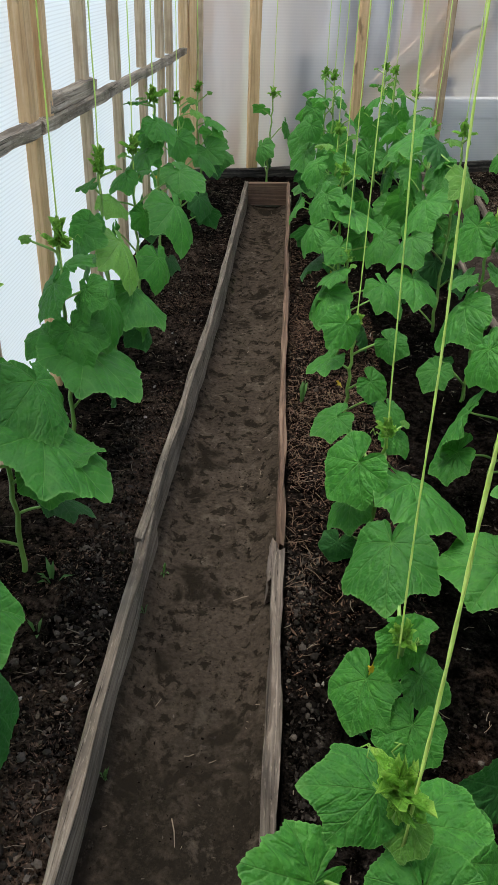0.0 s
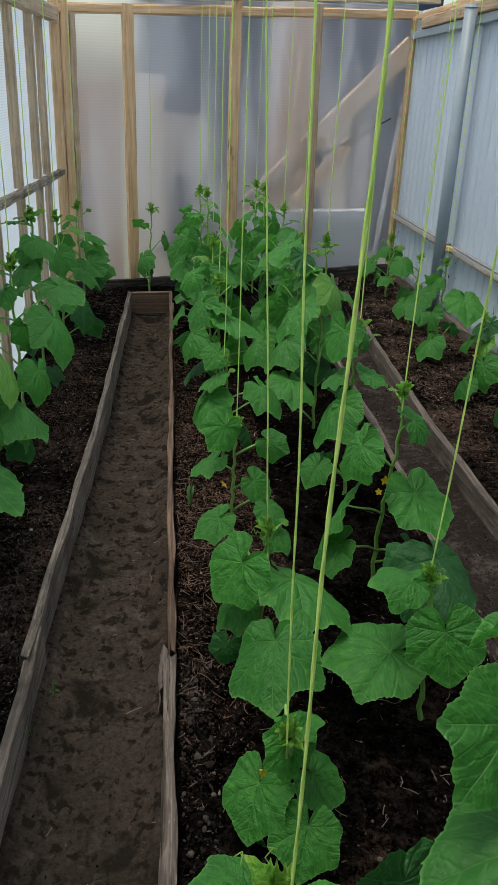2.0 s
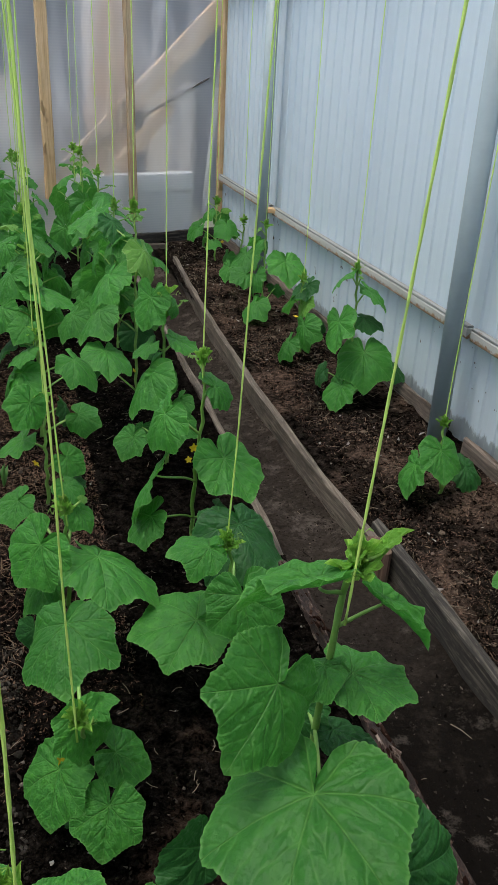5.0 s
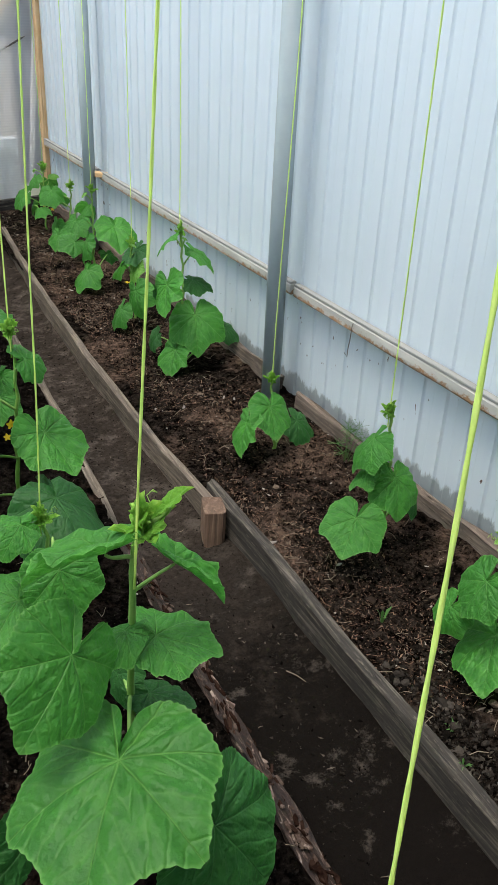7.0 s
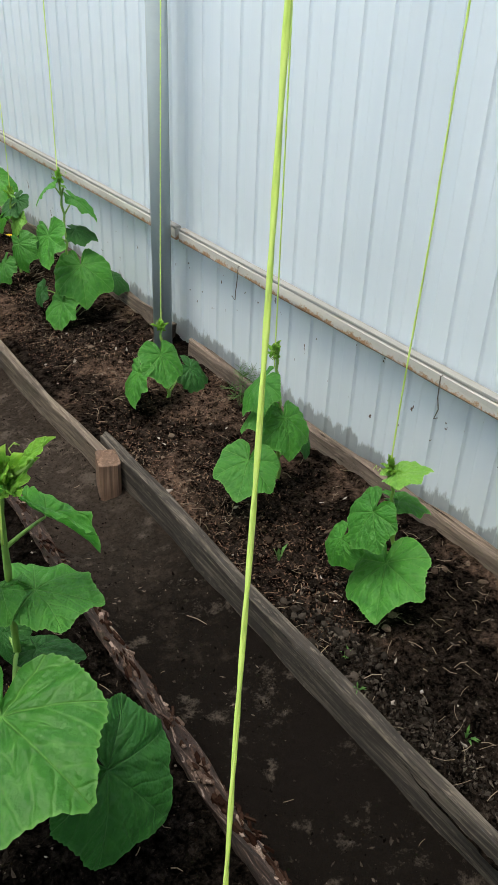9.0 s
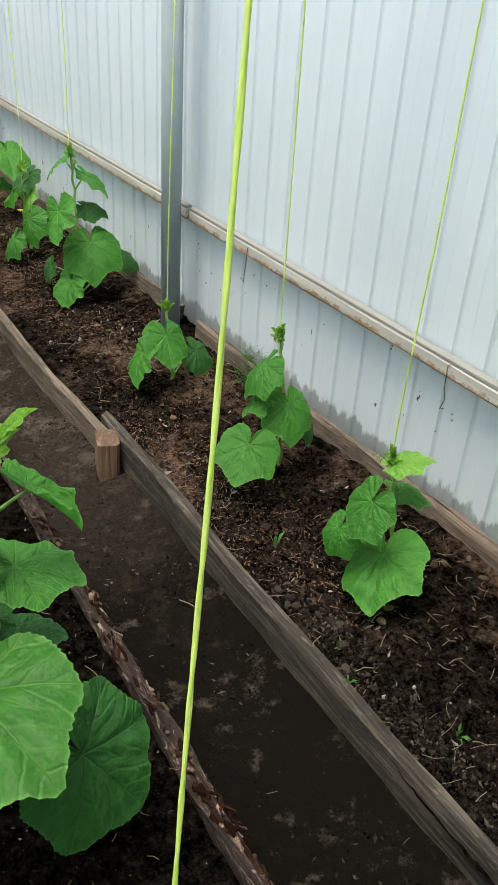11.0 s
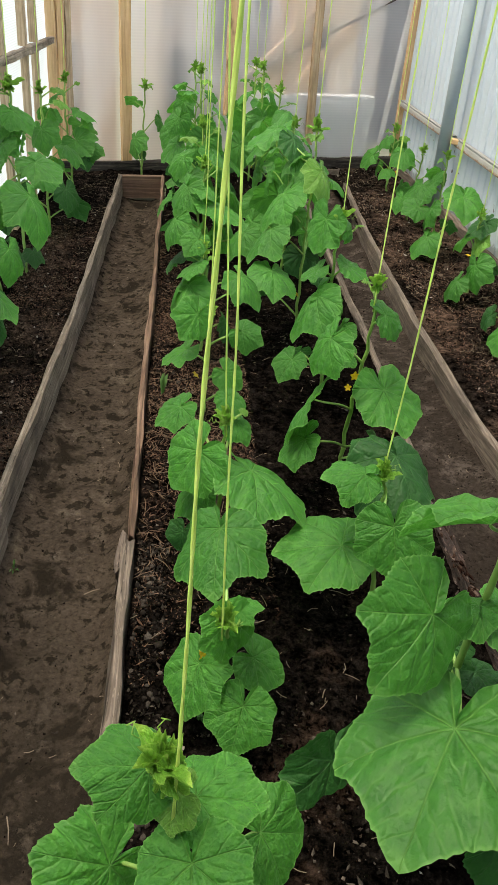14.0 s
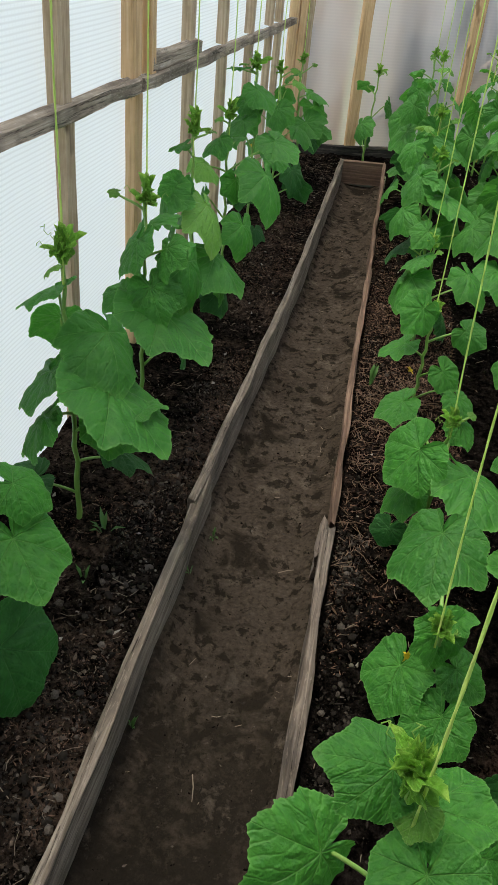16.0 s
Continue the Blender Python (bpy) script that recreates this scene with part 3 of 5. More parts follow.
edging("wooden_stake", [(0.002, 1.56, 0.118), (0.004, 1.705, 0.128)], 0.10, 0.03, "board_rot", "short splintered brown offcut beside the edging board", seed=5.0, rough=0.012, seg=0.02, taper=0.8)
edging("end_board", [(left_edge(5.47) + 0.012, 5.475, 0.12), (0.034, 5.49, 0.125)], 0.15, 0.03, "board_red", "reddish-brown board across the end of the path", seed=6.0)
edging("edging_board", [(1.240, 1.88, 0.068), (1.214, 2.4, 0.07), (1.205, 3.2, 0.072), (1.232, 4.4, 0.075), (1.30, 5.7, 0.08)], 0.18, 0.03, "board_grey", "long grey-brown edging board beside the second path", seed=7.0, rough=0.006, wave=0.006)
edging("edging_board", [(1.272, 2.02, 0.075), (1.268, 1.2, 0.07), (1.288, 0.6, 0.07), (1.33, SOUTH, 0.07)], 0.2, 0.035, "board_dark", "damp dark grey edging board with pale scrapes", seed=8.0, rough=0.007, wave=0.01)
edging("wooden_stake", [(1.214, 1.88, 0.0), (1.219, 1.882, 0.172)], 0.10, 0.066, "board_red", "short reddish wooden stake block against the boards", side=(0.25, 1, 0), seed=9.0, rough=0.005, seg=0.03)
edging("end_board", [(0.96, 6.04, 0.11), (1.32, 6.08, 0.11)], 0.13, 0.03, "board_grey", "grey board across the end of the second path", seed=10.0)
# rounded slab with bark on, along the middle bed
slab = thing("bark_slab", (0.915, 0.6, 0.07), "rough dark slab with flaking reddish bark edging the bed", "board", "bed edging boards")
plank("slab", [(0.925, SOUTH, 0.07), (0.914, 0.8, 0.07), (0.905, 1.9, 0.075)], 0.15, 0.036, M["bark"], slab, seed=11.0, rough=0.016, seg=0.02, wave=0.012)
rng = random.Random(77)
flakes = []
for k in range(700):
    y = rng.uniform(-0.2, 1.88)
    over = rng.random() < 0.5
    p = Vector((0.917 - 0.006 * y - 0.0 + (rng.uniform(-0.014, 0.018) if over else 0.02 + rng.uniform(-0.002, 0.006)), y, 0.147 + rng.uniform(-0.004, 0.004) if over else rng.uniform(0.085, 0.145)))
    turn = Euler((rng.uniform(-0.5, 0.5), (0.0 if over else 1.45) + rng.uniform(-0.4, 0.4), rng.uniform(-0.4, 0.4))).to_matrix()
    sx, sy, sz = rng.uniform(0.002, 0.006), rng.uniform(0.005, 0.02), rng.uniform(0.001, 0.003)
    shape = [(-1, -1, -1), (0.6, -1.2, -1), (1, 0.2, -1), (0.5, 1.1, -1), (-0.9, 0.8, -1)]
    ring = [turn @ Vector((a * sx * rng.uniform(0.7, 1.2), b * sy * rng.uniform(0.7, 1.2), 0)) for a, b, c in shape]
    up = turn @ Vector((0, 0, sz))
    flakes.append(([p + q - up for q in ring] + [p + q * 0.85 + up for q in ring], [(0, 1, 6, 5), (1, 2, 7, 6), (2, 3, 8, 7), (3, 4, 9, 8), (4, 0, 5, 9), (5, 6, 7, 8, 9), (4, 3, 2, 1, 0)]))
v, f = joined(flakes)
link("bark_flakes", [Vector(q) - slab.location for q in v], f, M["flake"], slab, label="curling flakes of bark")
edging("edging_board", [(0.915, 1.93, 0.055), (0.95, 2.9, 0.06), (0.955, 3.9, 0.065), (0.97, 6.0, 0.065)], 0.16, 0.03, "board_grey", "brown edging board half sunk in the soil", seed=12.0, rough=0.009)
# low boards against the fence
edging("fence_board", [(fence_x(2.5) - 0.04, 2.5, 0.125), (fence_x(1.5) - 0.035, 1.5, 0.122), (fence_x(SOUTH) - 0.04, SOUTH, 0.12)], 0.13, 0.03, "board_rot", "weathered reddish-grey board along the foot of the fence", seed=13.0, rough=0.012, wave=0.02)
edging("fence_board", [(fence_x(2.66) - 0.035, 2.66, 0.13), (fence_x(4.2) - 0.03, 4.2, 0.125), (fence_x(6.4) - 0.03, 6.4, 0.12)], 0.14, 0.03, "board_rot", "rotting reddish board along the foot of the fence", seed=14.0, rough=0.014, wave=0.02)

# ---- sheet steel fence ----
fence = thing("wall_east", (0, 0, 0), "pale blue-grey corrugated sheet steel fence with scuffed lower edge", "fence", kind="structure")


def sheet(y0, y1, proud):
    """One profiled sheet: shallow trapezoid ribs every 115 mm."""
    pitch, depth = 0.115, 0.008
    line = []
    y = y0
    while y < y1 - 1e-6:
        for f, d in ((0.0, 0.0), (0.035, 0.0), (0.49, 0.0), (0.52, 0.12), (0.555, 0.8), (0.59, 1.0), (0.93, 1.0), (0.965, 0.7)):
            if y + f * pitch <= y1:
                line.append((y + f * pitch, d * depth))
        y += pitch
    line.append((y1, 0.0))
    levels = [0.06, 0.5, 0.95, 1.4, 2.05]
    verts = []
    for back in (0.0, 0.0012):
        for z in levels:
            for yy, d in line:
                verts.append((fence_x(yy) + d - proud + back + 0.002 * noise.noise(Vector((yy * 1.3, z * 1.1, 2.0))), yy, z))
    n, k = len(line), len(levels)
    faces = []
    for j in range(k - 1):
        for i in range(n - 1):
            a = j * n + i
            faces.append((a, a + n, a + n + 1, a + 1))
            b = a + n * k
            faces.append((b, b + 1, b + n + 1, b + n))
    for i in range(n - 1):
        a, b = i, i + n * k
        faces.append((a, a + 1, b + 1, b))
        a, b = i + n * (k - 1), i + n * (2 * k - 1)
        faces.append((a, b, b + 1, a + 1))
    return link("steel_sheet", verts, faces, M["fence"], fence)


start, index = SOUTH, 0
while start < 6.5:
    stop = min(start + 1.15, 6.52)
    sheet(start, stop + (0.03 if stop < 6.5 else 0), 0.0006 * (index % 2))
    start, index = stop, index + 1


def fence_post(x, y):
    ob = thing("fence_post", (x, y, 0.0), "round grey painted steel fence post standing in soil", "post", "fence posts")
    bm = bmesh.new()
    bmesh.ops.create_cone(bm, cap_ends=True, segments=24, radius1=0.038, radius2=0.038, depth=2.0, matrix=Matrix.Translation((0, 0, 0.98)))
    for f in bm.faces:
        f.smooth = len(f.verts) == 4
    part("pipe", bm, M["post"], ob)
    bm = bmesh.new()
    bmesh.ops.create_cone(bm, cap_ends=True, segments=24, radius1=0.041, radius2=0.03, depth=0.02, matrix=Matrix.Translation((0, 0, 1.992)))
    part("cap", bm, M["post"], ob)
    return ob


fence_post(1.80, 2.615)
fence_post(1.765, 5.10)


def rail(y0, y1, label):
    """A folded steel rail: a face bar, and a flange set back along its top."""
    def at(y, off, up):
        return (fence_x(y) + off, y, 0.586 + 0.003 * y + up)
    ob = thing("fence_rail", at(y0, -0.02, 0), label, "rail", "fence rails")
    plank("bar", [at(y0, -0.024, -0.006), at(y1, -0.024, -0.006)], 0.042, 0.03, M["rail"], ob, rough=0.0018, seed=y0)
    plank("flange", [at(y0, -0.024, 0.0205), at(y1, -0.024, 0.0205)], 0.010, 0.027, M["rail_top"], ob, rough=0.001, seed=y0 + 3, label="thin folded top edge of the rail")
    return ob


rail(SOUTH, 2.60, "grey painted steel rail rusting along its lower edge")
rail(2.63, 5.085, "dull grey painted steel rail with rust spots")
rail(5.14, 6.45, "dull painted steel rail in the corner")
tagged(plank("wooden_block", [(fence_x(5.0) - 0.075, 5.06, 0.612), (fence_x(5.0) + 0.0, 5.03, 0.606)], 0.03, 0.05, M["stud_warm"], rough=0.001, seg=0.03), "small wooden block wedged on the fence rail", "block")


def wire_tie(y, flip):
    x = fence_x(y) - 0.042
    pts = [(x + 0.02, y, 0.605), (x - 0.003, y, 0.60), (x - 0.004, y + 0.004 * flip, 0.54), (x - 0.003, y + 0.012 * flip, 0.505), (x - 0.008, y + 0.006 * flip, 0.475), (x - 0.012, y + 0.022 * flip, 0.487)]
    v, f = tube(pts, 0.0016, 5)
    tagged(link("wire_tie", v, f, M["wire"]), "bent dark wire tied round the fence rail", "wire", "wire ties")


wire_tie(2.17, 1)
wire_tie(1.19, -1)

# timber plate and film strip above the fence
tagged(plank("top_plate_east", [(fence_x(6.2) - 0.03, 6.2, 1.957), (fence_x(2.65) - 0.03, 2.65, 2.06), (fence_x(SOUTH) - 0.03, SOUTH, 2.1)], 0.07, 0.045, M["stud_pale"], seed=20.0), "light pine beam along the top of the fence", "beam", kind="structure")
tagged(plank("pine_offcut", [(fence_x(6.45) - 0.03, 6.45, 2.003), (fence_x(5.3) - 0.03, 5.3, 2.036)], 0.035, 0.03, M["stud_warm"], seed=21.0), "short pine offcut lying on the beam over the fence", "offcut")
upper = thing("fence_rail", (fence_x(6.45) - 0.02, 6.45, 1.885), "dull blue-grey steel rail near the top of the fence", "rail", "fence rails")
plank("bar", [(fence_x(6.45) - 0.028, 6.45, 1.885), (fence_x(2.66) - 0.028, 2.66, 1.995), (fence_x(SOUTH) - 0.028, SOUTH, 2.03)], 0.05, 0.03, M["post"], upper, rough=0.001, seed=22.0)


def film_sheet(name, p0, p1, z0, z1, material, label, slack=0.012):
    """A stretched film between two plan points, with soft wrinkles."""
    m = frame_axes((p0[0], p0[1], 0), (p1[0], p1[1], 0), (0, 0, 1))
    length = math.hypot(p1[0] - p0[0], p1[1] - p0[1])
    nx, nz = max(8, int(length / 0.08)), max(6, int((z1 - z0) / 0.1))
    verts, faces = [], []
    for j in range(nz + 1):
        for i in range(nx + 1):
            x, z = length * i / nx, z0 + (z1 - z0) * j / nz
            verts.append((x, slack * (noise.noise(Vector((x * 2.2, z * 0.7, 5))) + 0.5 * noise.noise(Vector((x * 5 + z * 4, z * 2, 9)))), z))
    for j in range(nz):
        for i in range(nx):
            a = j * (nx + 1) + i
            faces.append((a, a + 1, a + nx + 2, a + nx + 1))
    ob = link(name, verts, faces, material, matrix=m, smooth=True)
    return tagged(ob, label, "film", kind="structure")


# ---- long film wall ----
film_sheet("wall_west", (left_x(SOUTH) - 0.045, SOUTH), (left_x(5.8) - 0.045, 5.8), 0.0, 2.0, M["film_side"], "milky white reinforced film stretched on the long wall", 0.008)


def upright(name, x, y, z0, z1, width, thick, material, label, lean=0.0, along=(0, 1, 0), seed=0.0):
    return tagged(plank(name, [(x, y, z0), (x + lean * along[0], y + lean * along[1], z1)], width, thick, M[material], side=along, rough=0.003, seed=seed), label, "stud", "wall studs", kind="")


def rail_z(y):
    return 1.03 - 0.027 * (y - 2.65)


studs = [(0.7, 0.07, "stud_old"), (1.4, 0.07, "stud_old"), (2.07, 0.065, "stud_old"), (2.63, 0.085, "stud_warm"), (3.28, 0.065, "stud_old"), (3.83, 0.06, "stud_old"), (4.42, 0.06, "stud_old"), (4.95, 0.06, "stud_old"), (5.25, 0.05, "stud_old")]
for k, (y, w, mat_name) in enumerate(studs):
    upright("wall_stud", left_x(y) - 0.012, y, 0.05, rail_z(y) - 0.022, w * 0.85, 0.04, mat_name, "pine stud below the wall rail", 0.0, seed=k + 30.0)
    upright("wall_stud", left_x(y) - 0.012, y - 0.03, rail_z(y) + 0.022, 1.93, w, 0.045, mat_name, "pine stud above the wall rail", 0.02, seed=k + 50.0)
upright("wall_stud", left_x(2.7) + 0.012, 2.70, rail_z(2.7) + 0.022, 1.93, 0.06, 0.035, "stud_warm", "second pine stud nailed beside another", 0.02, seed=77.0)
wall_rail = plank("wall_rail", [(left_x(SOUTH), SOUTH, rail_z(SOUTH)), (left_x(2.62) + 0.004, 2.62, rail_z(2.62))], 0.047, 0.04, M["rail_grey"], rough=0.006, seed=15.0, wave=0.006)
tagged(wall_rail, "grey weathered half-round rail along the film wall", "rail")
wall_rail = plank("wall_rail", [(left_x(2.60) + 0.02, 2.60, rail_z(2.6)), (left_x(4.0) + 0.012, 4.0, rail_z(4.0)), (left_x(5.7) + 0.01, 5.7, rail_z(5.7))], 0.042, 0.036, M["rail_grey"], rough=0.005, seed=16.0, wave=0.006)
tagged(wall_rail, "thin weathered rail along the film wall", "rail")
wall_rail = plank("wall_rail", [(left_x(2.72) + 0.008, 2.70, rail_z(2.7) + 0.05), (left_x(3.3) + 0.008, 3.31, rail_z(3.3) + 0.05)], 0.055, 0.04, M["rail_grey"], rough=0.006, seed=17.0)
tagged(wall_rail, "short grey offcut nailed above the wall rail", "rail")
tagged(plank("top_plate_west", [(left_x(SOUTH), SOUTH, 1.93), (left_x(5.75), 5.75, 1.88)], 0.09, 0.05, M["stud_old"], seed=18.0), "pine beam along the top of the film wall", "beam", kind="structure")

# ---- end film wall ----
E0, E1 = (-0.75, end_y(-0.75)), (1.86, end_y(1.86))
film_sheet("wall_north", (E0[0], E0[1] + 0.03), (E1[0], E1[1] + 0.03), 0.1, 2.1, M["film_end"], "hazy see-through reinforced film closing the far end", 0.02)
END_DIR = (1, 0.28, 0)
for x, w, z0, z1, lean, mat_name, label in (
    (-0.70, 0.06, 0.1, 2.0, 0.0, "stud_warm", "orange-brown pine corner post"),
    (-0.645, 0.05, 0.1, 2.0, 0.005, "stud_warm", "orange-brown pine board beside the corner post"),
    (-0.60, 0.035, 0.1, 1.9, 0.01, "stud_old", "narrow pine batten in the corner"),
    (-0.235, 0.075, 0.12, 1.97, -0.01, "stud_warm", "orange pine stud of the end wall"),
    (0.48, 0.075, 0.5, 2.05, 0.0, "stud_warm", "pale pine stud of the end wall"),
    (1.10, 0.055, 0.3, 2.05, -0.03, "stud_pale", "pine stud of the end wall"),
    (1.815, 0.045, 0.1, 2.0, 0.012, "stud_warm", "orange-brown batten where film meets fence"),
):
    upright("end_stud", x, end_y(x) - 0.01, z0, z1, w, 0.045, mat_name, label, lean, END_DIR, seed=x + 80)
upright("white_batten", 1.70, end_y(1.70) + 0.07, 0.3, 1.42, 0.035, 0.02, "foam", "white batten leaning behind the end film", 0.12, END_DIR, seed=91.0)
tagged(plank("top_plate_north", [(-0.72, end_y(-0.72), 1.92), (1.84, end_y(1.84), 2.03)], 0.06, 0.06, M["stud_warm"], seed=92.0), "pine beam along the top of the end wall", "beam", kind="structure")
tagged(plank("sill_north", [(-0.72, end_y(-0.72) - 0.03, 0.13), (1.84, end_y(1.84) - 0.03, 0.15)], 0.12, 0.04, M["board_dark"], seed=93.0, rough=0.008), "dark board along the foot of the end wall", "board", kind="structure")

# outside, seen hazily through the end film
yard_y = 6.75
for k, (x, back, z0, z1, w, mat_name, label) in enumerate((
    (0.44, 1.10, -0.06, 2.50, 1.46, "slate", "dark slate-blue shed wall outside"),
    (1.95, 1.14, -0.06, 2.46, 1.50, "slate", "dark slate-blue shed boarding outside"),
    (-0.62, 0.12, -0.06, 1.50, 0.52, "yard_brown", "tan boarding standing outside"),
    (-0.80, 0.02, -0.06, 0.86, 0.34, "board_rot", "low dark brown boards outside"),
    (-0.13, 0.04, -0.06, 1.56, 0.21, "yard_pale", "pale beige upright boarding outside"),
    (0.15, 0.10, -0.06, 1.28, 0.33, "yard_grey", "low grey-brown panel outside"),
    (0.17, -0.02, -0.06, 0.84, 0.27, "slate", "low dark crate side outside"),
    (1.01, 0.02, -0.06, 2.2, 0.40, "yard_brown", "brown upright boarding outside"),
    (1.43, 0.05, -0.06, 1.30, 0.22, "yard_pale", "pale grey upright board outside"),
    (1.68, 0.06, -0.06, 1.25, 0.12, "yard_grey", "grey upright board outside"),
)):
    deep = yard_y + 0.28 * x + back
    tagged(plank("yard_panel", [(x, deep, z0), (x, deep, z1)], w, 0.04, M[mat_name], side=END_DIR, rough=0.004, seed=k + 100.0), label, "panel", "panels in the yard")
tagged(plank("leaning_plank", [(0.44, end_y(0.44) + 0.12, 0.51), (1.86, end_y(1.86) + 0.12, 1.83)], 0.15, 0.035, M["tan"], side=(0, 0, 1), seed=110.0), "tan plank leaning outside the end film", "plank", "leaning planks")
tagged(plank("leaning_plank", [(0.42, end_y(0.42) + 0.33, 0.02), (1.45, end_y(1.45) + 0.35, 1.10)], 0.11, 0.03, M["tan"], side=(0, 0, 1), seed=111.0), "narrow tan plank leaning below another outside", "plank", "leaning planks")
tagged(plank("leaning_plank", [(0.88, end_y(0.88) + 0.11, 0.0), (1.0, end_y(1.0) + 0.11, 1.75)], 0.07, 0.03, M["tan"], side=(1, 0, 0), seed=112.0), "tan upright batten standing outside the film", "plank", "leaning planks")
v, f = tube([(-0.24, end_y(-0.24) + 0.05, 0.285), (0.8, end_y(0.8) + 0.05, 0.855), (1.84, end_y(1.84) + 0.05, 1.38)], 0.011, 8)
tagged(link("pole", v, f, M["wire"]), "thin dark pole leaning outside the end film", "pole")

box = thing("white_box", (1.09, end_y(1.09) + 0.12, -0.06), "white foam box with a lid outside the end film", "box")
box.rotation_euler = (0, 0, math.atan(0.28))
for name, z0, z1, grow in (("body", 0.2, 0.556, 0.0), ("lid", 0.558, 0.69, 0.01), ("plinth", 0.0, 0.198, -0.01)):
    bm = bmesh.new()
    bmesh.ops.create_cube(bm, size=1.0, matrix=Matrix.Translation((0, 0, (z0 + z1) / 2)) @ Matrix.Diagonal((1.04 + 2 * grow, 0.09 + 2 * grow, z1 - z0, 1)))
    bmesh.ops.bevel(bm, geom=bm.edges[:], offset=0.005, segments=2, affect="EDGES")
    part(name, bm, M["foam"] if name != "plinth" else M["board_dark"], box)

# ---- roof and the end behind the camera ----
# Added closing wall, never in view; opaque so the near end gets less light.
film_sheet("wall_south", (left_x(SOUTH) - 0.05, SOUTH - 0.02), (fence_x(SOUTH) + 0.03, SOUTH - 0.02), 0.0, 2.1, M["yard_grey"], "added opaque grey wall behind the camera, out of view, dimming the near end")


def roof_sheet(name, y0, y1, material, label):
    """A low arch over the beds between two stations."""
    steps = max(4, int((y1 - y0) / 0.2))
    verts, faces = [], []
    for j in range(steps + 1):
        y = y0 + (y1 - y0) * j / steps
        for i in range(13):
            f = i / 12
            x = left_x(y) - 0.05 + f * (fence_x(y) - left_x(y) + 0.1)
            verts.append((x, y, 2.08 + 0.09 * f + 0.9 * (0.25 - (f - 0.5) ** 2) + 0.012 * noise.noise(Vector((x * 3, y * 3, 1)))))
    for j in range(steps):
        for i in range(12):
            a = j * 13 + i
            faces.append((a, a + 1, a + 14, a + 13))
    return tagged(link(name, verts, faces, material, smooth=True), label, "roof", kind="structure")


roof = roof_sheet("ceiling", -0.25, 6.6, M["film_roof"], "clear film roof over the beds")
roof.visible_shadow = False
# Opaque roof piece added out of view to keep light off the near beds.
roof_sheet("ceiling_boards", SOUTH, -0.25, M["yard_grey"], "added opaque roof out of view, shading the near end")
for k in range(7):
    y = SOUTH + 0.4 + 1.15 * k
    tagged(plank("rafter", [(left_x(y), y, 2.03), (fence_x(y), y, 2.1)], 0.07, 0.045, M["stud_old"], seed=120.0 + k), "pine crossbeam under the film roof", "beam", "roof crossbeams")

# ---- cucumber plants ----
OUTLINE = [(0, 1.0), (4, 0.975), (14, 0.88), (28, 0.80), (38, 0.80), (47, 0.845), (53, 0.855), (60, 0.81), (74, 0.70), (86, 0.665), (96, 0.68), (103, 0.685), (112, 0.645), (125, 0.60), (138, 0.58), (150, 0.545), (160, 0.475), (167, 0.37), (173, 0.20), (178, 0.07), (180, 0.03)]


def outline(deg):
    a = abs(deg)
    for (a0, r0), (a1, r1) in zip(OUTLINE, OUTLINE[1:]):
        if a <= a1:
            f = (a - a0) / (a1 - a0)
            return r0 + (r1 - r0) * (0.4 * f + 0.6 * f * f * (3 - 2 * f))
    return 0.07


def leaf_shape(seed, droop=0.25, fold=0.1, curl=0.06, puff=0.026, lobes=1.0, narrow=1.0, tooth_size=0.013, lift=0.12, side=0.3, count=132):
    """A palmate, toothed blade of unit length from stalk to tip, quilted between seven veins."""
    rng = random.Random(seed)
    rings = (0.0, 0.14, 0.3, 0.46, 0.62, 0.77, 0.9, 1.0)
    shift = rng.uniform(0, 40)
    skew = rng.uniform(-0.07, 0.07)
    verts, flat, faces = [], [], []
    for ring in rings[1:]:
        for k in range(count + 1):
            deg = -180 + 360 * k / count
            rad = radians(deg)
            r = outline(deg)
            r = 0.68 + (r - 0.68) * lobes if abs(deg) < 150 else r
            tooth = tooth_size * abs(((k * 0.5) % 1.0) - 0.5) * 2 if 8 < abs(deg) < 160 else 0.0
            tooth *= 1.0 + 0.9 * noise.noise(Vector((k * 0.7, shift, 1.0)))
            r = r * (1 + 0.05 * noise.noise(Vector((math.cos(rad) * 1.5, math.sin(rad) * 1.5, shift)))) + tooth * ring
            r *= ring * (1 + skew * math.sin(rad))
            x, y = r * math.cos(rad), r * math.sin(rad)
            off = abs(((deg + 26) % 52) - 26) / 26
            z = -droop * x * x if x > 0 else lift * x * x
            z -= side * y * y * (1.0 + 0.8 * abs(y))
            z += fold * abs(y) * (1.0 - 0.3 * abs(y))
            z += puff * math.sin(math.pi * min(1, off)) ** 1.5 * math.sqrt(ring) * 0.9 + puff * 0.8 * off * ring
            z += curl * ring ** 3 * noise.noise(Vector((math.cos(rad) * 2.3, math.sin(rad) * 2.3, shift + 5)))
            z += 0.35 * curl * ring ** 5 * noise.noise(Vector((math.cos(rad) * 6.5, math.sin(rad) * 6.5, shift + 9)))
            z += 0.022 * noise.noise(Vector((x * 7.0, y * 7.0, shift))) + 0.010 * noise.noise(Vector((x * 15.0, y * 15.0, shift)))
            verts.append((x, y * narrow, z))
            flat.append((x, y, ring))
    n = count + 1
    verts.append((0, 0, 0))
    flat.append((0, 0, 0))
    centre = len(verts) - 1
    for k in range(count):
        faces.append((centre, k, k + 1))
    for i in range(len(rings) - 2):
        for k in range(count):
            a = i * n + k
            faces.append((a, a + n, a + n + 1, a + 1))
    return verts, faces, flat


